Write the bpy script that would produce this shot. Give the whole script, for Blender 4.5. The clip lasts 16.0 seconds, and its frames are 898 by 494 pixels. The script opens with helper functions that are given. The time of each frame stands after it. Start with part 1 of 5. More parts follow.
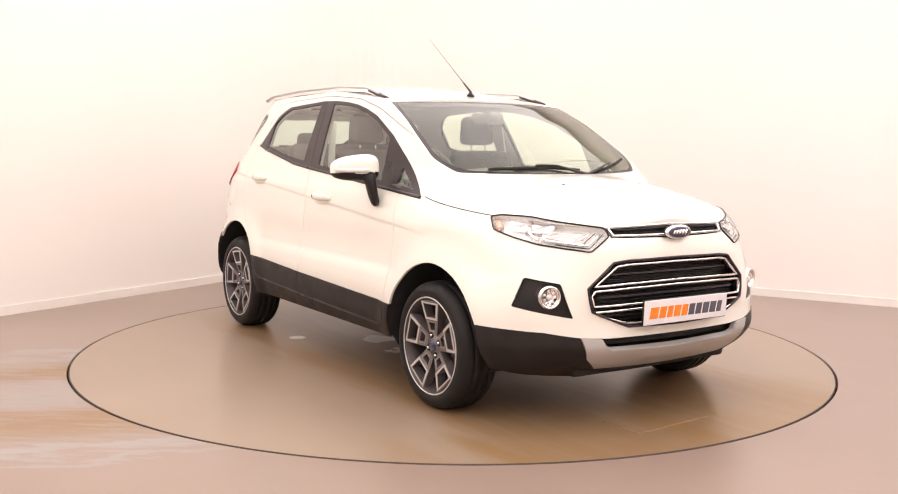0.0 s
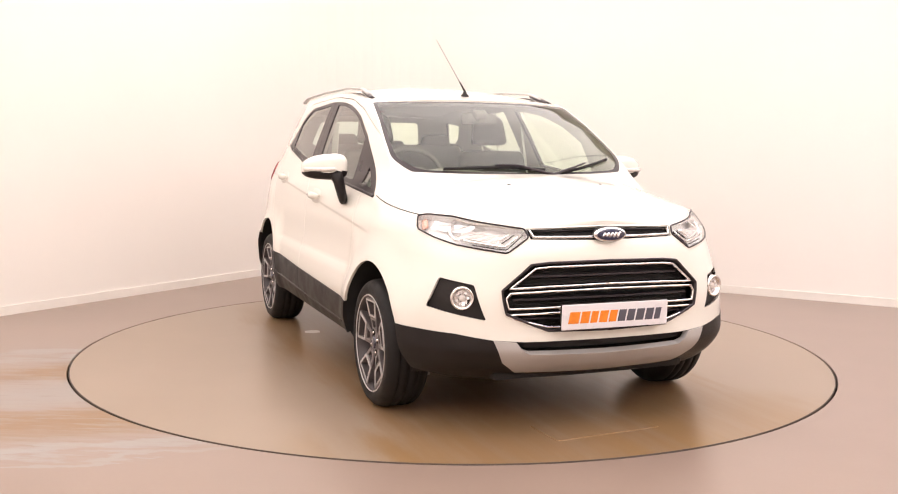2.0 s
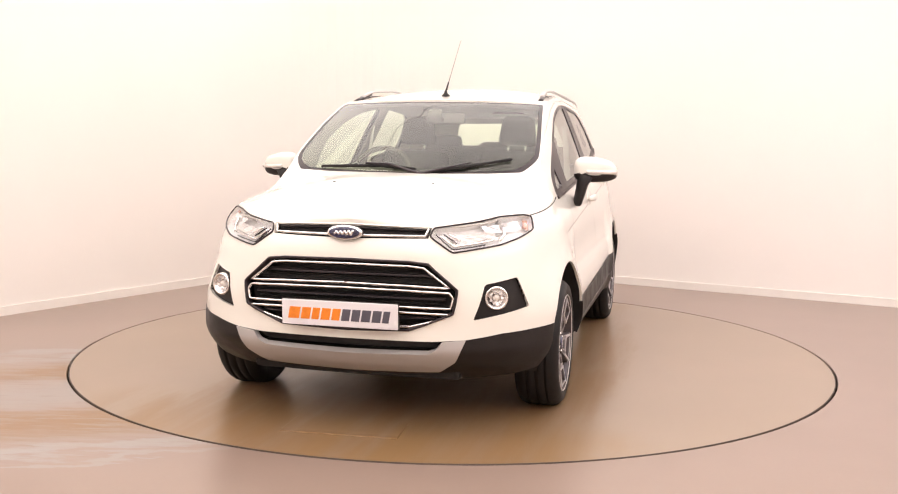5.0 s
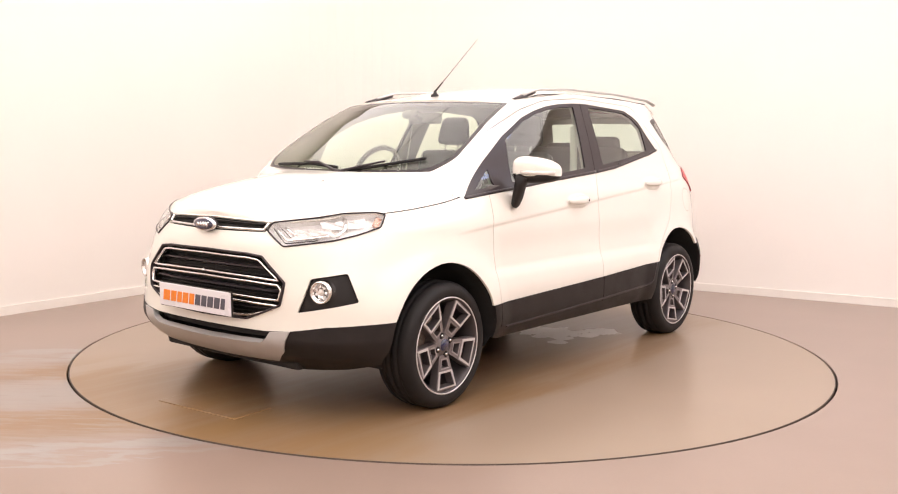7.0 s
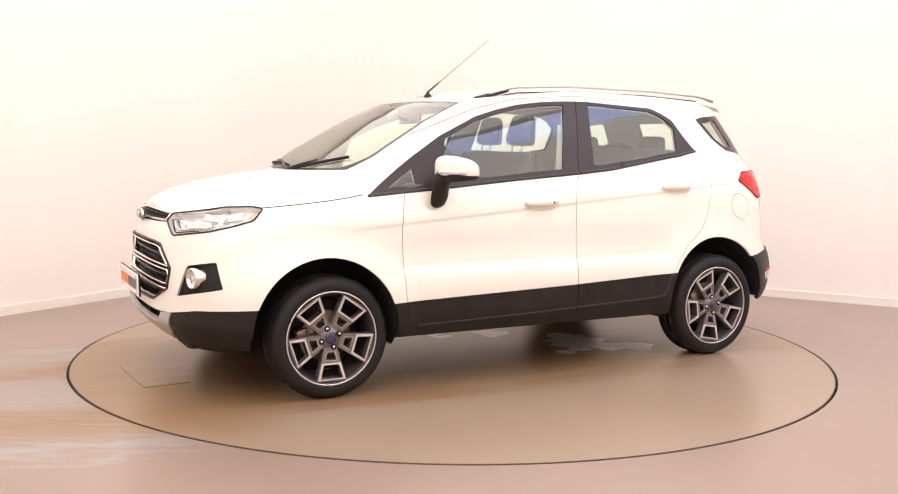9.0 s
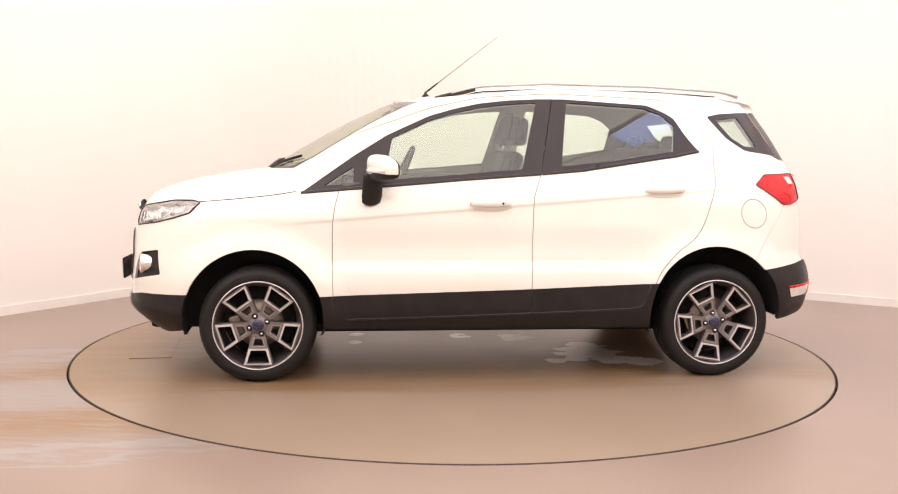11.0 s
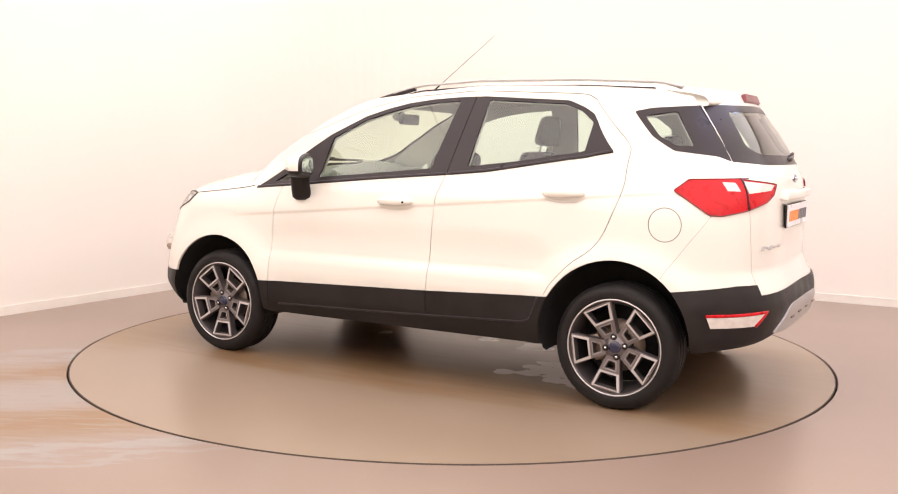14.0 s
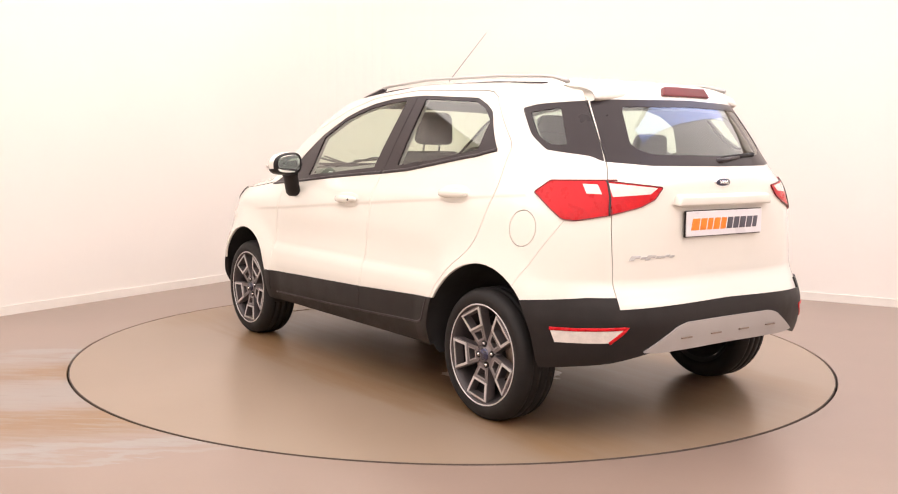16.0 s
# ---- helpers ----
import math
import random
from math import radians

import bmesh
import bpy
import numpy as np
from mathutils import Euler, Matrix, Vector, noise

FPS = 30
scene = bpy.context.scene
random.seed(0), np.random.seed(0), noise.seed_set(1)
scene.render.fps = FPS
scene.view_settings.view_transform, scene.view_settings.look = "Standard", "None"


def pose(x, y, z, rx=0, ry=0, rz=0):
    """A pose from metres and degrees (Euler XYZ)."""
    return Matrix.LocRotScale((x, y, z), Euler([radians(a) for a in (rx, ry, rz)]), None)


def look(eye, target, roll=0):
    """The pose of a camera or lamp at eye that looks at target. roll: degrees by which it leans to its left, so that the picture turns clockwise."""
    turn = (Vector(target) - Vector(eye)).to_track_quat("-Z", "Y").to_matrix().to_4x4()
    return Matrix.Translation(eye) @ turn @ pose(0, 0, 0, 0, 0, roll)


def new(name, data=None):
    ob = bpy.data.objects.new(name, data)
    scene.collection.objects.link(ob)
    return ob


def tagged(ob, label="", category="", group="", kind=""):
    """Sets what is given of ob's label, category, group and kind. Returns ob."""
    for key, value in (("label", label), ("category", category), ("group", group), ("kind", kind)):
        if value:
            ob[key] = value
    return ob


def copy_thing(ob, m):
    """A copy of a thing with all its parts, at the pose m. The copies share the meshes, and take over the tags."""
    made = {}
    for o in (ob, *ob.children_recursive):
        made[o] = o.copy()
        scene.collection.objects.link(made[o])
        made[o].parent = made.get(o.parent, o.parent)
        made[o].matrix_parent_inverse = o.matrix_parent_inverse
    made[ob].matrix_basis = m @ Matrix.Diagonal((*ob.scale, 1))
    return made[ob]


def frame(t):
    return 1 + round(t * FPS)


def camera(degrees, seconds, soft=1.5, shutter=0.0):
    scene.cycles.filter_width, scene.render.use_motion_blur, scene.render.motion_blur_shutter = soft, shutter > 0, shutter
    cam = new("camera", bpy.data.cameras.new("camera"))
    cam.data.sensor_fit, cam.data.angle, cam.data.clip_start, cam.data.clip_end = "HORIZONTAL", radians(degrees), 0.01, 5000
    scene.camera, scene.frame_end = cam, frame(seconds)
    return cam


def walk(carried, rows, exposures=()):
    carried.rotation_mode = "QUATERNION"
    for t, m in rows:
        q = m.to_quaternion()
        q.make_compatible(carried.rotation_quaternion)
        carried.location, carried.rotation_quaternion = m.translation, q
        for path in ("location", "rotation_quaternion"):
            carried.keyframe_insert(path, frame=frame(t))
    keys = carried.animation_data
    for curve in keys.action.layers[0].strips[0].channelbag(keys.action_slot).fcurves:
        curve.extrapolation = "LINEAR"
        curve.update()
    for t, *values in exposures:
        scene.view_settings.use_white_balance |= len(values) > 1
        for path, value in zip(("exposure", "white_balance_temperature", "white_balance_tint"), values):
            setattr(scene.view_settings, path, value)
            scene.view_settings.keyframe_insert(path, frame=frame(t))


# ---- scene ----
cam = camera(49.74, 16.0, soft=1.1)
EYE = Vector((0.0, -6.0555, 1.2838))
PITCH, PAN = radians(-6.087), radians(0.2566)
AIM = EYE + Vector((-math.sin(PAN) * math.cos(PITCH), math.cos(PAN) * math.cos(PITCH), math.sin(PITCH)))
VIEW = look(EYE, AIM, 0.712)
walk(cam, [(0.0, VIEW), (16.0, VIEW)])

# heading of the car on the turntable, seconds and degrees
TURN = [(0.0, -56.36), (0.5, -56.89), (1.0, -58.94), (1.5, -62.6), (2.0, -68.1), (2.5, -73.95), (3.0, -80.1), (3.5, -86.15),
        (4.0, -92.3), (4.5, -98.2), (4.7, -100.6), (6.8, -125.6), (7.0, -128.1), (7.5, -133.95), (8.0, -140.0), (8.5, -145.9),
        (9.0, -152.0), (9.2, -154.3), (11.3, -176.8), (11.5, -179.1), (12.0, -185.2), (12.5, -191.15), (13.0, -197.25),
        (13.5, -203.15), (14.0, -209.3), (14.5, -215.15), (15.0, -221.2), (15.5, -227.05), (16.0, -233.15)]

# ---- light ----
scene.view_settings.exposure = 0.0
world = bpy.data.worlds.new("world")
scene.world = world
world.use_nodes = True
world.node_tree.nodes["Background"].inputs[0].default_value = (1.0, 0.9, 0.8, 1)
world.node_tree.nodes["Background"].inputs[1].default_value = 0.02


# ---- materials ----
def material(name, colour, rough=0.5, metal=0.0, coat=0.0, emit=None, strength=0.0, spec=0.5):
    m = bpy.data.materials.new(name)
    m.use_nodes = True
    b = m.node_tree.nodes["Principled BSDF"]
    b.inputs["Base Color"].default_value = (*colour, 1)
    b.inputs["Roughness"].default_value = rough
    b.inputs["Metallic"].default_value = metal
    b.inputs["Coat Weight"].default_value = coat
    b.inputs["Coat Roughness"].default_value = 0.04
    b.inputs["Specular IOR Level"].default_value = spec
    if emit:
        b.inputs["Emission Color"].default_value = (*emit, 1)
        b.inputs["Emission Strength"].default_value = strength
    return m


class Nodes:
    """Short names for the nodes of one material."""

    def __init__(self, m):
        self.t = m.node_tree
        self.b = self.t.nodes["Principled BSDF"]

    def add(self, kind, **values):
        n = self.t.nodes.new(kind)
        for k, v in values.items():
            n.inputs[k].default_value = v
        return n

    def link(self, a, b):
        self.t.links.new(a, b)

    def coords(self, scale=(1, 1, 1), turn=0.0, shift=(0, 0, 0)):
        c = self.t.nodes.new("ShaderNodeTexCoord")
        m = self.t.nodes.new("ShaderNodeMapping")
        m.inputs["Scale"].default_value = scale
        m.inputs["Rotation"].default_value = (0, 0, radians(turn))
        m.inputs["Location"].default_value = shift
        self.link(c.outputs["Object"], m.inputs["Vector"])
        return m.outputs["Vector"]

    def noise(self, vector, scale, detail=4.0, rough=0.55):
        n = self.add("ShaderNodeTexNoise", Scale=scale, Detail=detail, Roughness=rough)
        self.link(vector, n.inputs["Vector"])
        return n.outputs["Fac"]

    def ramp(self, fac, lo, hi, a=0.0, b=1.0):
        n = self.t.nodes.new("ShaderNodeMapRange")
        n.inputs["From Min"].default_value, n.inputs["From Max"].default_value = lo, hi
        n.inputs["To Min"].default_value, n.inputs["To Max"].default_value = a, b
        n.interpolation_type = "SMOOTHSTEP"
        self.link(fac, n.inputs["Value"])
        return n.outputs["Result"]

    def mul(self, a, b, op="MULTIPLY"):
        n = self.t.nodes.new("ShaderNodeMath")
        n.operation = op
        for i, v in enumerate((a, b)):
            if isinstance(v, (int, float)):
                n.inputs[i].default_value = v
            else:
                self.link(v, n.inputs[i])
        return n.outputs[0]

    def mix(self, fac, a, b):
        n = self.t.nodes.new("ShaderNodeMix")
        n.data_type = "RGBA"
        for sock, v in ((n.inputs[0], fac), (n.inputs[6], a), (n.inputs[7], b)):
            if isinstance(v, tuple):
                sock.default_value = (*v, 1)
            elif isinstance(v, (int, float)):
                sock.default_value = v
            else:
                self.link(v, sock)
        return n.outputs[2]

    def spot(self, x, y, r, soft):
        """1 inside a disc about (x, y) of the object's plane, fading out over soft."""
        c = self.t.nodes.new("ShaderNodeTexCoord")
        s = self.t.nodes.new("ShaderNodeVectorMath")
        s.operation = "DISTANCE"
        f = self.t.nodes.new("ShaderNodeVectorMath")
        f.operation = "MULTIPLY"
        f.inputs[1].default_value = (1, 1, 0)
        self.link(c.outputs["Object"], f.inputs[0])
        self.link(f.outputs[0], s.inputs[0])
        s.inputs[1].default_value = (x, y, 0)
        return self.ramp(s.outputs["Value"], r, r + soft, 1.0, 0.0)

    def bump(self, height, strength, distance=0.01):
        n = self.add("ShaderNodeBump", Strength=strength, Distance=distance)
        self.link(height, n.inputs["Height"])
        self.link(n.outputs["Normal"], self.b.inputs["Normal"])


def grained(name, colour, rough, var=0.12, scale=6.0, fine=220.0, bump=0.05, **kw):
    """A plain surface with slow blotches, a fine grain and a slight relief."""
    m = material(name, colour, rough, **kw)
    n = Nodes(m)
    v = n.coords()
    slow, fast = n.noise(v, scale), n.noise(v, fine, 2.0)
    fac = n.mul(n.mul(slow, 0.7), n.mul(fast, 0.3), "ADD")
    dark = tuple(c * (1 - var) for c in colour)
    light = tuple(min(1, c * (1 + var)) for c in colour)
    n.link(n.mix(n.ramp(fac, 0.3, 0.7), dark, light), n.b.inputs["Base Color"])
    n.link(n.ramp(slow, 0.3, 0.7, rough * 0.85, min(1, rough * 1.15)), n.b.inputs["Roughness"])
    if bump:
        n.bump(fast, bump, 0.002)
    return m


def floor_material(name, inner):
    """Worn, polished beige screed with rust-brown stains."""
    m = material(name, (0.46, 0.35, 0.28), 0.3)
    n = Nodes(m)
    v = n.coords()
    big, mid = n.noise(v, 0.9, 3), n.noise(v, 3.0, 3, 0.5)
    col = n.mix(n.ramp(big, 0.35, 0.68), *(((0.284, 0.213, 0.155), (0.303, 0.228, 0.168)) if inner else ((0.265, 0.194, 0.158), (0.285, 0.21, 0.172))))
    col = n.mix(n.ramp(mid, 0.45, 0.75, 0, 0.06), col, (0.215, 0.16, 0.13))
    if inner:
        # brown tone in a band below the car's length, and pale bare patches
        c = n.t.nodes.new("ShaderNodeTexCoord")
        xyz = n.t.nodes.new("ShaderNodeSeparateXYZ")
        n.link(c.outputs["Object"], xyz.inputs[0])
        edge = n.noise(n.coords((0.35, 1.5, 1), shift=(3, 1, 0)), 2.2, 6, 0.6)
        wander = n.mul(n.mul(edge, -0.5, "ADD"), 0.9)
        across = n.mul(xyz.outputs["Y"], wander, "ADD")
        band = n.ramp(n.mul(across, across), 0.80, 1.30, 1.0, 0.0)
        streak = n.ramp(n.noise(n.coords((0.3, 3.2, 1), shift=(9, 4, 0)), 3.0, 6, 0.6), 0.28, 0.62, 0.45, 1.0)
        brown_tone = n.mul(n.mul(band, streak), n.ramp(xyz.outputs["X"], -2.2, -1.2, 0.35, 1.0))
        col = n.mix(n.mul(brown_tone, 0.85), col, (0.232, 0.132, 0.056))
        for x, y, r in ((1.75, -1.05, 0.4), (2.05, 0.2, 0.4), (1.85, 1.0, 0.35), (-1.9, 0.75, 0.25)):
            col = n.mix(n.mul(n.mul(n.spot(x, y, r * 0.3, r), n.ramp(edge, 0.35, 0.6)), 0.6), col, (0.24, 0.14, 0.055))
        flake = n.noise(n.coords((0.8, 1.3, 1), shift=(7, 2, 0)), 7.0, 7, 0.62)
        bare = None
        for x, y, r in ((-0.84, 0.19, 0.23), (-0.93, 0.38, 0.15), (-1.10, 0.46, 0.14), (-0.72, 0.37, 0.09), (-0.85, -0.02, 0.11), (-0.45, -0.28, 0.13), (-0.09, -0.36, 0.09),
                        (0.62, -0.18, 0.06), (0.60, -0.43, 0.07), (-0.58, 0.43, 0.07), (-0.76, -0.72, 0.06)):
            one = n.mul(n.mul(n.spot(x, y, r * 0.45, r * 1.1), 0.45), flake, "ADD")
            one = n.ramp(one, 0.80, 0.815)
            bare = one if bare is None else n.mul(bare, one, "MAXIMUM")
        col = n.mix(bare, col, (0.74, 0.67, 0.62))
    else:
        # long streaks, side by side, that fade out towards the middle of the room
        c = n.t.nodes.new("ShaderNodeTexCoord")
        xyz = n.t.nodes.new("ShaderNodeSeparateXYZ")
        n.link(c.outputs["Object"], xyz.inputs[0])
        wob = n.mul(n.mul(n.noise(n.coords((0.5, 1.6, 1)), 2.2, 6, 0.62), -0.5, "ADD"), 0.7)
        across = n.mul(n.mul(xyz.outputs["Y"], wob, "ADD"), n.mul(xyz.outputs["X"], -0.28), "ADD")
        fade = n.mul(n.ramp(xyz.outputs["X"], -1.35, -0.55, 1.0, 0.0), n.ramp(n.noise(n.coords((0.6, 2, 1)), 3.0, 6, 0.65), 0.3, 0.55, 0.45, 1.0))
        for at_y, half, amount, tone in ((-0.14, 0.24, 0.85, (0.232, 0.120, 0.040)), (-1.26, 0.26, 0.9, (0.232, 0.120, 0.040)), (-1.47, 0.10, 0.5, (0.232, 0.148, 0.08)),
                                         (-0.70, 0.34, 0.65, (0.278, 0.258, 0.246)), (0.36, 0.10, 0.7, (0.305, 0.300, 0.298)), (0.18, 0.05, 0.6, (0.305, 0.300, 0.298)),
                                         (-1.72, 0.08, 0.75, (0.310, 0.310, 0.312)), (-1.88, 0.04, 0.5, (0.310, 0.310, 0.312))):
            off = n.mul(across, -at_y, "ADD")
            dist = n.mul(off, off)
            col = n.mix(n.mul(n.mul(fade, n.ramp(dist, 0.0, half * half, 1.0, 0.0)), amount), col, tone)
        # thin wisps that break the streaks up
        mid_off = n.mul(across, 0.68, "ADD")
        fade = n.mul(fade, n.ramp(n.mul(mid_off, mid_off), 0.95, 1.75, 1.0, 0.0))
        wisp = n.noise(n.coords((0.9, 7, 1), 16, (2, 5, 0)), 4.0, 8, 0.75)
        col = n.mix(n.mul(fade, n.ramp(wisp, 0.48, 0.60, 0.0, 0.65)), col, (0.28, 0.24, 0.208))
        col = n.mix(n.mul(fade, n.ramp(wisp, 0.46, 0.34, 0.0, 0.65)), col, (0.20, 0.135, 0.085))
    # fine grit
    grit = n.noise(n.coords(shift=(4, 9, 0)), 55.0, 4, 0.6)
    col = n.mix(n.ramp(grit, 0.3, 0.7, 0.0, 0.03 if inner else 0.05), col, (0.16, 0.118, 0.095))
    n.link(col, n.b.inputs["Base Color"])
    n.b.inputs["Roughness"].default_value = 0.285
    return m


def glass_material(name, tint, gloss_rough=0.01, mirror=0.10, curve=3.2):
    """A thin pane: it lets light straight through, and mirrors by Fresnel."""
    m = bpy.data.materials.new(name)
    m.use_nodes = True
    t = m.node_tree
    t.nodes.remove(t.nodes["Principled BSDF"])
    clear, gloss, mix, facing, power, scale = (t.nodes.new("ShaderNode" + k) for k in ("BsdfTransparent", "BsdfGlossy", "MixShader", "LayerWeight", "Math", "Math"))
    clear.inputs[0].default_value = (*tint, 1)
    gloss.inputs["Roughness"].default_value = gloss_rough
    facing.inputs[0].default_value = 0.5
    power.operation, scale.operation = "POWER", "MULTIPLY_ADD"
    power.inputs[1].default_value = curve
    scale.inputs[1].default_value, scale.inputs[2].default_value = 0.85, mirror
    t.links.new(facing.outputs["Facing"], power.inputs[0])
    t.links.new(power.outputs[0], scale.inputs[0])
    t.links.new(scale.outputs[0], mix.inputs[0])
    t.links.new(clear.outputs[0], mix.inputs[1])
    t.links.new(gloss.outputs[0], mix.inputs[2])
    t.links.new(mix.outputs[0], t.nodes["Material Output"].inputs[0])
    return m


PAINT = grained("white_car_paint", (0.80, 0.765, 0.70), 0.35, var=0.015, scale=2.0, fine=400, bump=0.0, coat=1.0)
CLAD = grained("dark_plastic_cladding", (0.017, 0.0135, 0.013), 0.45, spec=0.25, var=0.2, scale=9, fine=500, bump=0.12)
GLOSSBLACK = grained("black_trim", (0.024, 0.016, 0.019), 0.32, spec=0.38, var=0.1, bump=0.0)
RUBBER = grained("tyre_rubber", (0.012, 0.010, 0.010), 0.6, spec=0.3, var=0.25, scale=14, bump=0.1)
LINER = grained("dark_liner", (0.015, 0.013, 0.013), 0.85, var=0.3, bump=0.1)
SILVER = grained("painted_silver", (0.47, 0.45, 0.44), 0.38, metal=0.35, var=0.05, bump=0.02)
CHROME = grained("chrome", (0.85, 0.83, 0.82), 0.1, metal=1.0, var=0.03, bump=0.0)
ALLOY = grained("machined_alloy", (0.60, 0.575, 0.58), 0.34, metal=0.5, var=0.05, bump=0.02)
ALLOYGREY = grained("grey_alloy_paint", (0.19, 0.165, 0.168), 0.36, metal=0.55, var=0.08, bump=0.02)
ALLOYMID = grained("grey_alloy_edge", (0.30, 0.27, 0.27), 0.36, metal=0.5, var=0.06, bump=0.02)
RIMDARK = grained("dark_rim_barrel", (0.07, 0.06, 0.062), 0.45, metal=0.5, var=0.1, bump=0.02)
STEEL = grained("brake_steel", (0.3, 0.24, 0.2), 0.45, metal=0.8, var=0.3, bump=0.1)
GAPDARK = grained("dark_gap_shade", (0.06, 0.04, 0.03), 0.5, metal=0.3, var=0.3, bump=0.05)
FABRIC = grained("seat_fabric", (0.065, 0.06, 0.058), 0.9, var=0.2, scale=12, bump=0.3)
DASH = grained("dashboard_plastic", (0.13, 0.12, 0.115), 0.6, var=0.15, bump=0.15)
TRIMGREY = grained("grey_trim", (0.62, 0.58, 0.54), 0.75, var=0.08, bump=0.1)
HEADLINER = grained("headliner_fabric", (0.5, 0.46, 0.42), 0.9, var=0.06, bump=0.15)
REDLENS = grained("red_lens", (0.56, 0.005, 0.012), 0.3, var=0.15, scale=20, bump=0.0, coat=0.08, spec=0.25)
DARKRED = grained("dark_red_lens", (0.15, 0.003, 0.008), 0.35, var=0.1, bump=0.0, coat=0.2)
CLEARLENS = grained("pale_lens", (0.72, 0.66, 0.62), 0.15, var=0.1, scale=30, bump=0.1, coat=1.0)
AMBER = grained("amber_lens", (0.78, 0.46, 0.36), 0.2, var=0.1, bump=0.0, coat=1.0)
PLATEWHITE = grained("plate_white", (0.78, 0.75, 0.78), 0.3, var=0.03, bump=0.0)
ORANGE = grained("orange_print", (0.85, 0.24, 0.02), 0.4, var=0.12, scale=30, bump=0.0)
GREYPRINT = grained("grey_print", (0.09, 0.085, 0.11), 0.4, var=0.08, bump=0.0)
BADGEBLUE = grained("dark_blue_enamel", (0.010, 0.013, 0.06), 0.25, var=0.1, bump=0.0, coat=1.0)
MIRROR = grained("mirror_glass", (0.8, 0.84, 0.82), 0.02, metal=1.0, var=0.01, bump=0.0)
GLASS = glass_material("clear_car_glass", (0.84, 0.945, 0.875))
SCREEN = glass_material("windscreen_glass", (0.87, 0.93, 0.80), 0.01, 0.08, 4.2)
LENS = glass_material("lamp_lens", (0.99, 0.99, 0.99), 0.01, 0.04, 4.5)
FACET = grained("faceted_reflector", (0.88, 0.86, 0.86), 0.2, metal=0.45, var=0.05, scale=40, bump=0.0)
LAMPBOWL = grained("bright_lamp_housing", (0.90, 0.885, 0.88), 0.3, metal=0.1, var=0.06, scale=12, bump=0.0)
JOINT = grained("joint_shadow", (0.30, 0.27, 0.24), 0.7, var=0.1, bump=0.0)
WALLPAINT = grained("white_wall_paint", (0.84, 0.79, 0.745), 0.8, var=0.02, scale=0.7, bump=0.05)
SKIRT = grained("white_skirting_paint", (0.82, 0.77, 0.72), 0.45, var=0.03, bump=0.03)
CEIL = grained("white_ceiling_paint", (0.82, 0.79, 0.75), 0.9, var=0.02, bump=0.05)
FLOOR = floor_material("worn_floor", False)
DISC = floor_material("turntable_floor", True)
LAMPGLOW = material("lamp_diffuser", (0.9, 0.9, 0.9), 0.6, emit=(1.0, 0.922, 0.890), strength=2.12)

COOLGLOW = material("cool_diffuser", (0.9, 0.9, 0.9), 0.6, emit=(0.55, 0.62, 1.0), strength=4.5)


# ---- mesh helpers ----
def mesh(name, verts, faces, mat, parent=None, label="", smooth=False, normals=None):
    me = bpy.data.meshes.new(name)
    me.from_pydata([tuple(map(float, v)) for v in verts], [], [tuple(map(int, f)) for f in faces])
    for m in mat if isinstance(mat, (list, tuple)) else [mat]:
        me.materials.append(m)
    if smooth:
        me.shade_smooth()
    if normals is not None:
        me.normals_split_custom_set_from_vertices([tuple(map(float, n)) for n in normals])
    ob = new(name, me)
    ob.parent = parent
    return tagged(ob, label)


def part(name, bm, mat, parent, label="", smooth=False):
    me = bpy.data.meshes.new(name)
    bm.to_mesh(me)
    bm.free()
    for m in mat if isinstance(mat, (list, tuple)) else [mat]:
        me.materials.append(m)
    if smooth:
        me.shade_smooth()
    ob = new(name, me)
    ob.parent = parent
    return tagged(ob, label)


def box(bm, size, at=(0, 0, 0), turn=(0, 0, 0), bevel=0.0, segs=2, taper=None):
    """A bevelled box in bm; taper scales its top face in x and y."""
    r = bmesh.ops.create_cube(bm, size=1.0)
    vs = r["verts"]
    for v in vs:
        if taper and v.co.z > 0:
            v.co.x *= taper[0]
            v.co.y *= taper[1]
        v.co = Vector((v.co.x * size[0], v.co.y * size[1], v.co.z * size[2]))
    if bevel:
        es = list({e for v in vs for e in v.link_edges})
        r = bmesh.ops.bevel(bm, geom=vs + es, offset=bevel, segments=segs, affect="EDGES", profile=0.6)
        vs = list({v for f in r["faces"] for v in f.verts} | {v for v in vs if v.is_valid})
    m = pose(*at, *turn)
    for v in vs:
        v.co = m @ v.co
    return vs


def lathe(profile, n=48, axis="y", at=(0, 0, 0)):
    """Vertices and faces of a turned body: profile of (radius, along)."""
    vs, fs, k = [], [], len(profile)
    for i in range(n):
        a = 2 * math.pi * i / n
        for r, h in profile:
            p = {"y": (r * math.cos(a), h, r * math.sin(a)), "z": (r * math.cos(a), r * math.sin(a), h), "x": (h, r * math.cos(a), r * math.sin(a))}[axis]
            vs.append((p[0] + at[0], p[1] + at[1], p[2] + at[2]))
    for i in range(n):
        j = (i + 1) % n
        for c in range(k - 1):
            fs.append((i * k + c, j * k + c, j * k + c + 1, i * k + c + 1))
    return vs, fs


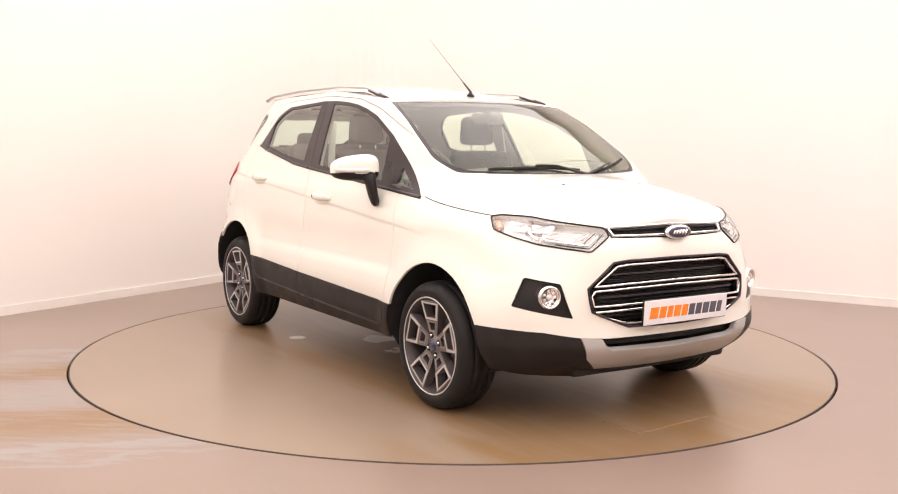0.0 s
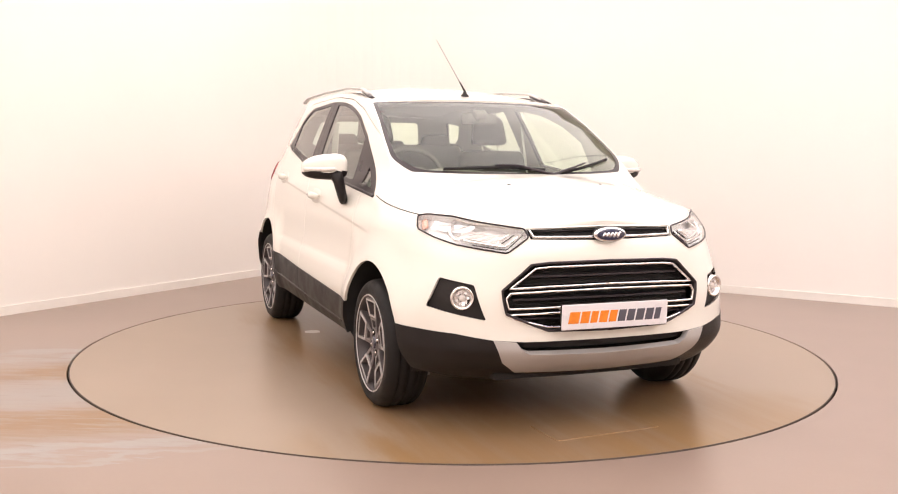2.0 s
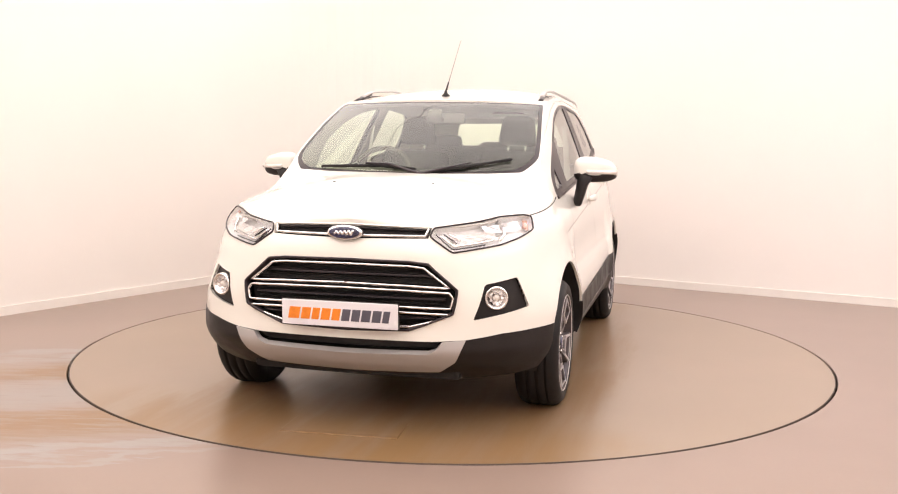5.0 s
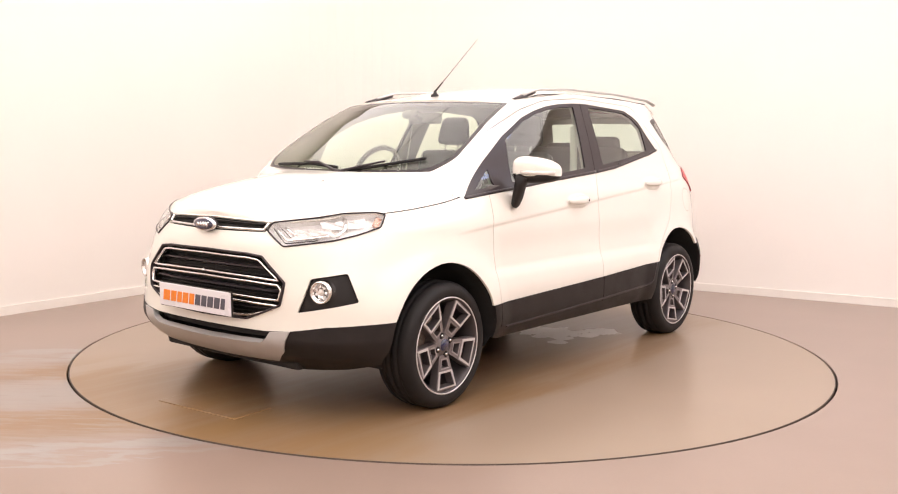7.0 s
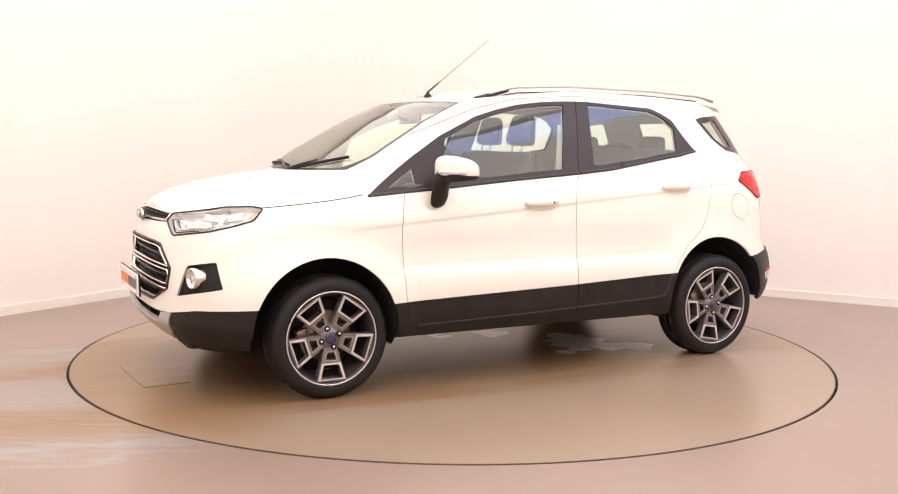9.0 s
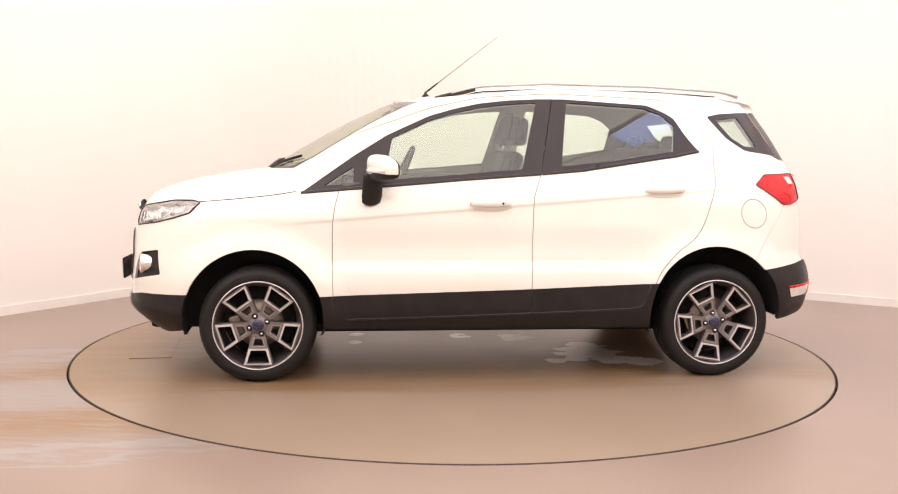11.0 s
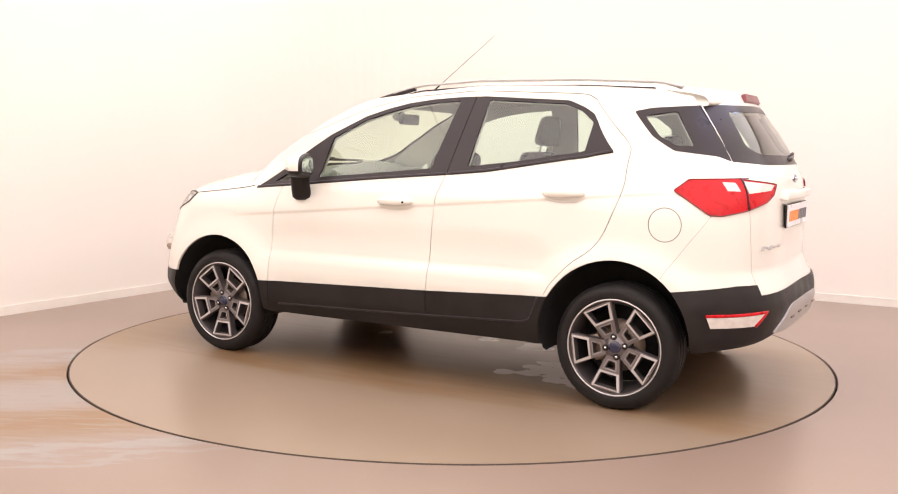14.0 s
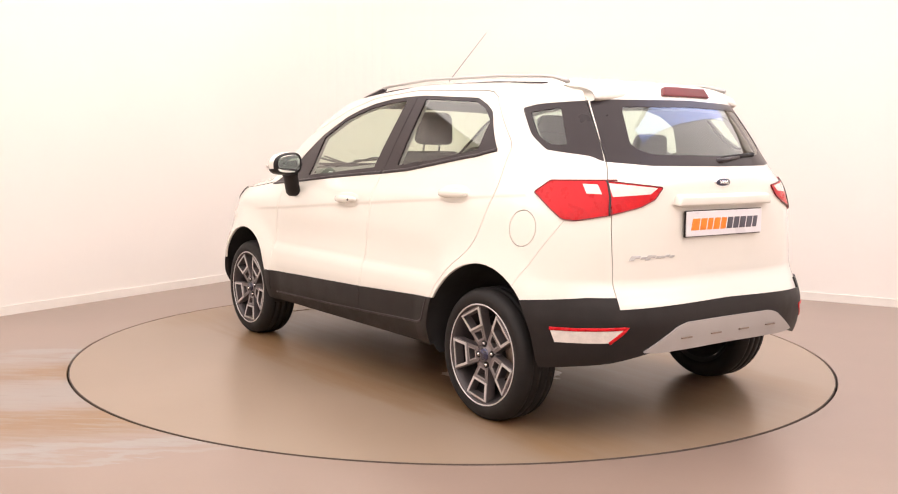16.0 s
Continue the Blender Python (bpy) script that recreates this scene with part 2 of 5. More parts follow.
def tube(points, radii, n=10, cap=True):
    """Vertices and faces of a round bar along points; radii: (across, up) or a number."""
    ps = [Vector(p) for p in points]
    vs, fs = [], []
    for i, p in enumerate(ps):
        d = (ps[min(i + 1, len(ps) - 1)] - ps[max(i - 1, 0)]).normalized()
        side = d.cross(Vector((0, 0, 1)))
        side = side.normalized() if side.length > 1e-4 else Vector((1, 0, 0))
        up = side.cross(d)
        r = radii[i] if isinstance(radii, list) else radii
        a, b = r if isinstance(r, tuple) else (r, r)
        for k in range(n):
            w = 2 * math.pi * k / n
            vs.append(p + side * math.cos(w) * a + up * math.sin(w) * b)
    for i in range(len(ps) - 1):
        for k in range(n):
            j = (k + 1) % n
            fs.append((i * n + k, i * n + j, (i + 1) * n + j, (i + 1) * n + k))
    if cap:
        fs.append(tuple(range(n))[::-1])
        fs.append(tuple(range((len(ps) - 1) * n, len(ps) * n)))
    return vs, fs


def spline(xs, ys):
    """A smooth curve through points, without overshoot."""
    x, y = np.array(xs, float), np.array(ys, float)
    d = np.diff(y) / np.diff(x)
    m = np.concatenate([[d[0]], np.where(d[:-1] * d[1:] > 0, 2 * d[:-1] * d[1:] / (d[:-1] + d[1:] + 1e-12), 0.0), [d[-1]]])

    def at(q):
        q = np.clip(np.asarray(q, float), x[0], x[-1])
        i = np.clip(np.searchsorted(x, q) - 1, 0, len(x) - 2)
        h = x[i + 1] - x[i]
        t = (q - x[i]) / h
        return ((2 * t**3 - 3 * t**2 + 1) * y[i] + (t**3 - 2 * t**2 + t) * h * m[i] + (3 * t**2 - 2 * t**3) * y[i + 1] + (t**3 - t**2) * h * m[i + 1])

    return at


# ---- the room ----
CORNER = Vector((-1.05, 4.43))
ALONG_L, ALONG_R = Vector((-0.530, -0.848)), Vector((0.870, -0.493))
LEN_L, LEN_R, HEIGHT = 11.0, 10.5, 3.3
RING = 2.271


def room():
    # back walls are one sheet with a small cove in the corner
    a, b = CORNER + ALONG_L * LEN_L, CORNER + ALONG_R * LEN_R
    cove = 1.05
    line = [a]
    for i in range(17):
        t = i / 16
        line.append((CORNER + ALONG_L * cove) * (1 - t) ** 2 + CORNER * 2 * t * (1 - t) + (CORNER + ALONG_R * cove) * t * t)
    line.append(b)
    c = a + ALONG_R * LEN_R

    def wall(name, pts, label, z0=0.0, z1=HEIGHT, thick=0.12, mat=WALLPAINT, inner=0.0):
        vs, fs, n = [], [], len(pts)
        for i, p in enumerate(pts):
            d = (pts[min(i + 1, n - 1)] - pts[max(i - 1, 0)]).normalized()
            out = Vector((-d.y, d.x)) if Vector((-d.y, d.x)).dot(p - Vector((0.6, -0.6))) > 0 else Vector((d.y, -d.x))
            q, o = p - out * inner, p + out * thick
            vs += [(q.x, q.y, z0), (q.x, q.y, z1), (o.x, o.y, z1), (o.x, o.y, z0)]
        for i in range(n - 1):
            for k in range(4):
                j = (k + 1) % 4
                fs.append((i * 4 + k, (i + 1) * 4 + k, (i + 1) * 4 + j, i * 4 + j))
        fs += [(0, 1, 2, 3), tuple((n - 1) * 4 + k for k in (3, 2, 1, 0))]
        return tagged(mesh(name, vs, fs, mat), label, "wall", kind="structure")

    wall("wall_back", line, "plain white painted studio wall with a corner")
    wall("wall_behind", [a, c], "plain white painted wall behind the camera")
    wall("wall_side", [b, c], "plain white painted wall of the studio")
    sk = wall("baseboard", line, "low white painted skirting board along the wall", 0.0, 0.068, -0.001, SKIRT, 0.014)
    tagged(sk, category="skirting")
    vs = [(p.x, p.y, HEIGHT) for p in (a, CORNER, b, c)] + [(p.x, p.y, HEIGHT + 0.15) for p in (a, CORNER, b, c)]
    fs = [(0, 1, 2, 3), (7, 6, 5, 4)] + [(i, (i + 1) % 4, (i + 1) % 4 + 4, i + 4) for i in range(4)]
    tagged(mesh("ceiling", vs, fs, CEIL), "plain white studio ceiling", "ceiling", kind="structure")
    # floor with a round opening
    n, r0 = 144, RING + 0.009
    centre = Vector((0, 0))
    corners = [a, CORNER, b, c]

    def edge(d):
        best = 1e9
        for i in range(4):
            p, q = corners[i], corners[(i + 1) % 4]
            e = q - p
            det = d.x * -e.y + d.y * e.x
            if abs(det) > 1e-9:
                s = (p.x * -e.y + p.y * e.x) / det
                u = (d.x * p.y - d.y * p.x) / det
                if s > 0 and -1e-6 <= u <= 1 + 1e-6:
                    best = min(best, s)
        return best

    angles = sorted([2 * math.pi * i / n for i in range(n)] + [math.atan2(p.y, p.x) % (2 * math.pi) for p in corners])
    vs, fs = [], []
    for w in angles:
        d = Vector((math.cos(w), math.sin(w)))
        e = edge(d) + 0.05
        vs += [(d.x * r0, d.y * r0, -0.06), (d.x * r0, d.y * r0, -0.003), (d.x * (r0 + 0.003), d.y * (r0 + 0.003), 0)]
        vs += [(d.x * (r0 + (e - r0) * t), d.y * (r0 + (e - r0) * t), 0) for t in (0.3, 1.0)]
    m = len(angles)
    for i in range(m):
        j = (i + 1) % m
        fs += [(i * 5 + k, i * 5 + k + 1, j * 5 + k + 1, j * 5 + k) for k in range(4)]
    tagged(mesh("floor", vs, fs, FLOOR), "worn polished beige concrete floor with rust stains", "floor", kind="structure")
    vs, fs = lathe([(0.0, -0.07), (RING + 0.05, -0.07), (RING + 0.05, -0.05)], 96, "z")
    tagged(mesh("pit", vs, fs, LINER), "dark pit under the turntable", "pit", kind="structure")


def turntable():
    prof = [(0.0, -0.05), (RING - 0.001, -0.05), (RING - 0.001, -0.004), (RING - 0.004, 0.0)] + [(RING * k / 12, 0.0) for k in range(11, 0, -1)] + [(0.0, 0.0)]
    vs, fs = lathe(prof, 144, "z")
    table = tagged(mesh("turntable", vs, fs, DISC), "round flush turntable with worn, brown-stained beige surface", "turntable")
    # dark ring: its colour stands in for the shade of the gap outside it
    vs, fs = lathe([(RING - 0.0065, -0.002), (RING - 0.006, 0.0012), (RING - 0.002, 0.001), (RING, -0.004), (RING, -0.05)], 144, "z")
    mesh("edge_ring", vs, fs, GAPDARK, table, "thin edge ring with the gap shade in its dark colour", True)
    bm = bmesh.new()
    box(bm, (0.24, 0.54, 0.012), (1.84, -0.03, -0.002), (0, 0, 4), bevel=0.003)
    part("access_hatch", bm, DISC, table, "rectangular access hatch")
    return table


def ceiling_lamps():
    """Long unseen diffuser panels, added under the whole ceiling for even light."""
    first = None
    mid = CORNER + ALONG_L * 5.45 + ALONG_R * 5.2
    turn = math.degrees(math.atan2(ALONG_L.y, ALONG_L.x))
    for i, off in enumerate((-4.0, -2.0, 0.0, 2.0, 4.0)):
        at = mid + ALONG_R * off
        m = pose(at.x, at.y, HEIGHT - 0.06, 0, 0, turn)
        if first is None:
            first = new("ceiling_light")
            bm = bmesh.new()
            for sx, sy, w, d in ((0, 0.992, 10.4, 0.012), (0, -0.992, 10.4, 0.012), (5.19, 0, 0.016, 1.97), (-5.19, 0, 0.016, 1.97)):
                box(bm, (w, d, 0.06), (sx, sy, 0.008), bevel=0.003)
            part("frame", bm, SKIRT, first, "painted metal frame")
            bm = bmesh.new()
            box(bm, (10.36, 1.968, 0.02), (0, 0, -0.02), bevel=0.004)
            part("diffuser", bm, LAMPGLOW, first, "glowing white diffuser")
            tagged(first, "long ceiling light panel with glowing white diffuser", "ceiling light", group="ceiling lights")
            first.matrix_basis = m
        else:
            copy_thing(first, m)


def cool_lamp():
    """A bluish strip lamp under the ceiling beside the turntable."""
    lamp = new("strip_light")
    bm = bmesh.new()
    box(bm, (0.42, 3.30, 0.05), (0, 0, 0.035), bevel=0.01)
    part("housing", bm, SKIRT, lamp, "white metal housing")
    bm = bmesh.new()
    box(bm, (0.36, 3.24, 0.03), (0, 0, 0.0), bevel=0.008)
    part("diffuser", bm, COOLGLOW, lamp, "glowing bluish diffuser")
    tagged(lamp, "bluish-white strip light under the ceiling", "ceiling light")
    lamp.matrix_basis = pose(2.75, -0.9, HEIGHT - 0.16, 0, 0, -32)


room()
cool_lamp()
TABLE = turntable()
ceiling_lamps()

# ---- the car's skin: plan outlines stacked by height ----
# x ahead, y to its left, z up, from the middle of the wheelbase on the ground
from mathutils.geometry import delaunay_2d_cdt

CF, CR = 1.15, -1.05
front_x = spline([0.20, 0.26, 0.32, 0.40, 0.50, 0.60, 0.72, 0.80, 0.87, 0.92, 0.96, 1.02, 1.2], [1.82, 1.90, 1.978, 2.025, 2.02, 2.02, 2.02, 2.015, 1.995, 1.965, 1.915, 1.82, 1.6])
rear_x = spline([0.20, 0.30, 0.40, 0.52, 0.59, 0.64, 0.71, 0.9, 1.1, 1.18, 1.30, 1.50, 1.56], [-1.82, -1.90, -1.955, -1.972, -1.958, -1.936, -1.912, -1.912, -1.907, -1.885, -1.825, -1.685, -1.64])
half_w = spline([0.20, 0.28, 0.40, 0.52, 0.62, 0.75, 0.90, 1.00, 1.07, 1.15, 1.27, 1.46, 1.60], [0.80, 0.862, 0.899, 0.901, 0.889, 0.872, 0.853, 0.836, 0.812, 0.783, 0.737, 0.655, 0.59])


nose_n = spline([0.3, 0.58, 0.75, 0.95, 1.1], [3.35, 3.2, 2.8, 2.5, 2.5])
tail_n = spline([0.3, 0.8, 1.05, 1.25, 1.5], [3.9, 3.9, 3.7, 2.9, 2.8])


def step(a, b, v):
    t = np.clip((v - a) / (b - a), 0, 1)
    return t * t * (3 - 2 * t)


def side_y(x, z):
    taper = 0.105 * step(0.88, 1.18, z)
    y = half_w(z) * (1 - taper * np.clip((x + 0.1) / 1.1, 0, 1.3) ** 2)
    y = y * (1 - 0.010 * step(0.9, 1.2, z) * np.clip((-x - 0.7) / 0.5, 0, 1.2) ** 2)
    crease = 0.945 - 0.083 * x
    along = step(1.25, 0.95, x) * step(-1.75, -1.3, x)
    y = y - 0.0048 * along * step(0.004, -0.016, z - crease) * step(-0.40, -0.12, z - crease)
    doors = step(0.98, 0.8, x) * step(-0.98, -0.8, x)
    y = y - 0.012 * doors * step(0.605, 0.645, z) * step(0.86, 0.7, z)
    # the body swells round the wheels
    for cx, cz in ((1.285, 0.34), (-1.25, 0.355)):
        d = np.hypot(x - cx, z - cz)
        y = y + 0.018 * step(0.53, 0.38, d) * step(0.95, 0.65, z)
    return y


def quarter_table(a, b, n):
    p = np.linspace(0, np.pi / 2, 6000)
    x, y = a * np.cos(p) ** (2 / n), b * np.sin(p) ** (2 / n)
    return np.concatenate([[0], np.cumsum(np.hypot(np.diff(x), np.diff(y)))]), p


TABF, PHIF = quarter_table(0.86, 0.87, 2.75)
TABR, PHIR = quarter_table(0.87, 0.85, 3.6)
SF = TABF[-1]
SB = SF + CF - CR
SEND = SB + TABR[-1]


def skin(s, z):
    """The point of the left half of the skin at s along the outline and height z."""
    s, z = np.broadcast_arrays(np.asarray(s, float), np.asarray(z, float))
    p = np.interp(s, TABF, PHIF)
    q = np.interp(SEND - s, TABR, PHIR)
    nf, nr = nose_n(z), tail_n(z)
    fx = CF + (front_x(z) - CF) * np.cos(p) ** (2 / nf)
    bx = CR + (rear_x(z) - CR) * np.cos(q) ** (2 / nr)
    x = np.where(s < SF, fx, np.where(s > SB, bx, CF + SF - s))
    y = side_y(x, z)
    y = np.where(s < SF, y * np.sin(p) ** (2 / nf), np.where(s > SB, y * np.sin(q) ** (2 / nr), y))
    return np.stack([x, y, z], -1)


def skin_normal(s, z):
    e = 0.004
    lo, hi = np.clip(np.asarray(s) - e, 0, SEND), np.clip(np.asarray(s) + e, 0, SEND)
    du, dv = skin(hi, z) - skin(lo, z), skin(s, np.asarray(z) + e) - skin(s, np.asarray(z) - e)
    n = np.cross(du, dv)
    n /= np.linalg.norm(n, axis=-1, keepdims=True) + 1e-12
    # mirror symmetry on the middle line
    mid = (np.asarray(s) < 1e-4) | (np.asarray(s) > SEND - 1e-4)
    n[..., 1] = np.where(mid, 0, n[..., 1])
    return n


def at(code):
    """One point of the outline's plane: x.. gives a place along the side, f.. and r.. across the front and the rear."""
    k, (v, z) = code[0], map(float, code[1:].split(","))
    nf, nr = float(nose_n(z)), float(tail_n(z))
    if k == "s":
        return (v, z)
    if k == "x":
        if v > CF:
            c = min(1, (v - CF) / (front_x(z) - CF))
            return (float(np.interp(np.arccos(c ** (nf / 2)), PHIF, TABF)), z)
        if v < CR:
            c = min(1, (v - CR) / (rear_x(z) - CR))
            return (float(SEND - np.interp(np.arccos(c ** (nr / 2)), PHIR, TABR)), z)
        return (CF + SF - v, z)
    w = float(side_y(np.array(CF + 0.1 if k == "f" else CR - 0.2), z))
    if k == "f":
        return (float(np.interp(np.arcsin(min(1, v / w) ** (nf / 2)), PHIF, TABF)), z)
    return (float(SEND - np.interp(np.arcsin(min(1, v / w) ** (nr / 2)), PHIR, TABR)), z)


def path(text, close=False, gap=0.025, smooth=0):
    pts = [at(c) if isinstance(c, str) else c for c in (text.split() if isinstance(text, str) else text)]
    if smooth:
        n, cut_pts = len(pts), []
        for i in range(n):
            if not close and i in (0, n - 1):
                cut_pts.append(pts[i])
                continue
            a, b, c = (np.array(pts[(i + k) % n]) for k in (-1, 0, 1))
            la, lc = np.linalg.norm(a - b), np.linalg.norm(c - b)
            if max(a[0], b[0]) > SEND - 1e-6 and b[0] > SEND - 1e-6:
                cut_pts.append(pts[i])
                continue
            pa, pc = b + (a - b) * min(0.35, smooth / la), b + (c - b) * min(0.35, smooth / lc)
            cut_pts += [tuple(pa * (1 - t) ** 2 + b * 2 * t * (1 - t) + pc * t * t) for t in (0, 0.25, 0.5, 0.75, 1)]
        pts = cut_pts
    out = []
    for i in range(len(pts) if close else len(pts) - 1):
        a, b = pts[i], pts[(i + 1) % len(pts)]
        k = max(1, int(math.ceil(math.dist(a, b) / gap)))
        out += [(a[0] + (b[0] - a[0]) * j / k, a[1] + (b[1] - a[1]) * j / k) for j in range(k)]
    if not close:
        out.append(pts[-1])
    return np.array(out)


def inside(p, poly):
    x, y = p[:, 0], p[:, 1]
    r = np.zeros(len(p), bool)
    for (ax, ay), (bx, by) in zip(poly, np.roll(poly, -1, 0)):
        c = ((ay > y) != (by > y)) & (x < (bx - ax) * (y - ay) / (by - ay + 1e-15) + ax)
        r ^= c
    return r


def far_from(p, line):
    d = np.full(len(p), 9.0)
    for a, b in zip(line[:-1], line[1:]):
        ab = b - a
        t = np.clip(((p - a) @ ab) / (ab @ ab + 1e-15), 0, 1)
        d = np.minimum(d, np.linalg.norm(p - a - t[:, None] * ab, axis=1))
    return d


def offset_lines(line, w):
    d = np.gradient(line, axis=0)
    n = np.stack([-d[:, 1], d[:, 0]], 1)
    n /= np.linalg.norm(n, axis=1, keepdims=True) + 1e-12
    return line + n * w, line - n * w


def circle(code, r, n=24):
    c = at(code)
    return [(c[0] + r * math.cos(2 * math.pi * i / n), c[1] + r * math.sin(2 * math.pi * i / n)) for i in range(n)]


def arch(cx, cz, r):
    pts = [(cx + r * math.cos(math.pi * i / 26), cz + r * math.sin(math.pi * i / 26)) for i in range(27)]
    return [at("x%f,%f" % p) for p in [(cx + r, 0.15)] + pts + [(cx - r, 0.15)]]


# upper and lower rims of the skin
TOP = path("f0,.93 f.2,.927 f.37,.92 f.55,.945 x1.72,.965 x1.60,.970 x1.56,.962 x1.3,.992 x1.14,1.012 x1.09,1.035 x1.05,1.115 x1.0,1.175 x.9,1.245 x.63,1.405 x.42,1.505 x.3,1.537 x.06,1.562 x-.35,1.594 x-.94,1.582 x-1.3,1.566 r.54,1.532 r0,1.545", smooth=0.05)
LOW = path("f0,.228 f.45,.230 f.7,.25 x1.62,.285 x.92,.30 x.85,.29 x-.85,.29 x-1.5,.32 x-1.64,.325 r.66,.36 r.5,.395 r0,.40")
ARCH_F, ARCH_R = arch(1.285, 0.345, 0.372), arch(-1.25, 0.36, 0.376)

SHAPES = {
    "arch_f": ARCH_F,
    "arch_r": ARCH_R,
    "headlight": "f.378,.915 f.55,.939 x1.72,.959 x1.61,.964 x1.568,.955 x1.62,.900 x1.72,.868 f.655,.842 f.47,.812 f.368,.880",
    "bonnet_grille": "f0,.926 f.372,.917 f.362,.872 f0,.866",
    "grille": "f0,.776 f.29,.772 f.375,.763 f.508,.652 f.492,.55 f.30,.474 f0,.465",
    "fog": "f.798,.572 f.742,.70 f.62,.675 f.578,.522",
    "intake": "f0,.425 f.45,.428 f.425,.395 f.39,.377 f0,.366",
    "lip": "f0,.366 f.39,.377 f.425,.395 f.45,.428 f.55,.437 f.50,.34 f.42,.285 f0,.268",
    "clad_f": "f0,.425 f.4,.427 f.55,.437 f.7,.462 x1.63,.475 x1.5,.50 x1.5,.1 f0,.1",
    "sill": "x1.0,.468 x.9,.470 x-.2,.503 x-.87,.532 x-1.0,.54 x-1.0,.1 x1.0,.1",
    "reflector": "x-1.69,.502 r.62,.512 r.69,.450 x-1.71,.445",
    "skid": "r0,.520 r.30,.518 r.36,.503 r.54,.402 r.47,.396 r0,.398",
    "clad_r": "x-1.45,.60 x-1.55,.607 x-1.80,.637 r.645,.636 r.644,.588 r0,.60 r0,.1 x-1.45,.1",
    "glass_f": "x.595,1.083 x.2,1.117 x-.165,1.150 x-.262,1.518 x-.1,1.508 x.06,1.487 x.2,1.455 x.34,1.412 x.545,1.312",
    "glass_q": "x.915,1.053 x.755,1.067 x.755,1.155",
    "glass_r": "x-.385,1.166 x-.7,1.203 x-1.03,1.256 x-1.05,1.40 x-.975,1.462 x-.88,1.497 x-.435,1.522",
    "dlo": "x1.035,1.015 x.61,1.053 x.18,1.093 x-.27,1.128 x-.51,1.150 x-.95,1.220 x-1.178,1.260 x-1.07,1.41 x-.99,1.477 x-.90,1.513 x-.42,1.540 x-.27,1.538 x-.1,1.528 x.06,1.508 x.2,1.477 x.34,1.435 x.57,1.328 x.75,1.215",
    "glass_c": "x-1.305,1.435 x-1.45,1.455 x-1.555,1.285 x-1.47,1.288 x-1.39,1.335",
    "quarter_black": "x-1.25,1.455 x-1.33,1.472 x-1.56,1.488 r.508,1.490 r.576,1.2125 x-1.66,1.238 x-1.47,1.262 x-1.36,1.33",
    "glass_b": "r0,1.243 r.38,1.248 r.455,1.285 r.405,1.460 r0,1.468",
    "back_black": "r0,1.195 r.4,1.198 r.5735,1.2135 r.5035,1.490 r0,1.500",
    "tail_white": "r.612,1.121 r.412,1.102 r.452,1.076 r.612,1.064",
    "tail_window": "x-1.70,1.116 r.645,1.114 r.645,1.074 x-1.73,1.076",
    "tail": "x-1.50,1.075 x-1.56,1.128 x-1.80,1.134 r.62,1.130 r.384,1.105 r.43,1.055 r.50,1.022 r.64,.985 x-1.72,.962 x-1.67,.965",
    "fuel": circle("x-1.479,.915", 0.080),
    "door_f": "x.83,1.06 x.853,.95 x.868,.85 x.868,.6 x.860,.3 x-.21,.3 x-.21,.50 x-.215,.77 x-.225,1.0 x-.272,1.135 x-.355,1.54 x-.345,1.62 x.95,1.62 x.98,1.04",
    "door_r": "x-.21,.3 x-.21,.50 x-.215,.77 x-.225,1.0 x-.272,1.135 x-.355,1.54 x-.345,1.62 x-.93,1.62 x-1.0,1.54 x-1.105,1.45 x-1.245,1.31 x-1.272,1.26 x-1.258,1.11 x-1.175,.84 x-1.125,.775 x-1.01,.69 x-.93,.60 x-.895,.53 x-.83,.3",
    "tailgate": "r.644,.5 r.644,.632 r.634,.8 r.622,1.0 r.608,1.13 r.575,1.2 r.505,1.50 r.50,1.6 r0,1.6 r0,.5",
    "bumper_r": "r.66,.2 r.63,.78 x-1.78,.76 x-1.62,.70 x-1.5,.66 x-1.3,.2",
    "bumper_f": "f0,.2 f0,1.0 f.37,.922 f.47,.812 f.655,.842 x1.72,.868 x1.62,.9 x1.568,.955 x1.52,.75 x1.4,.2",
}
BUMPER_SEAM = path("x-1.48,.66 x-1.587,.825 x-1.68,.962", gap=0.02)
SEAMS = [
    path("x-.268,1.128 x-.355,1.545", gap=0.02),
    path("x.83,1.035 x.853,.95 x.868,.85 x.868,.6 x.860,.35", gap=0.02),
    path("x-.272,1.135 x-.225,1.0 x-.215,.77 x-.21,.50 x-.21,.355", gap=0.02),
    path("x-1.0,1.54 x-1.105,1.45 x-1.245,1.31 x-1.272,1.26 x-1.258,1.11 x-1.175,.84 x-1.125,.775 x-1.01,.69 x-.93,.60 x-.895,.53", gap=0.02, smooth=0.06),
    path("x.75,1.33 x.63,1.372 x.34,1.478 x.06,1.542 x-.35,1.571 x-.94,1.548 x-1.0,1.54", gap=0.02, smooth=0.06),
    path("x.80,.343 x.2,.358 x-.24,.373 x-.775,.394 x-.83,.41 x-.872,.53", gap=0.02, smooth=0.03),
    path("r.644,.592 r.644,.632 r.634,.8 r.622,1.0 r.608,1.13 r.575,1.2 r.505,1.525", gap=0.02),
    BUMPER_SEAM,
    path(circle("x-1.479,.915", 0.080) + circle("x-1.479,.915", 0.080)[:1], gap=0.02),
]
SEAM_W = 0.0018
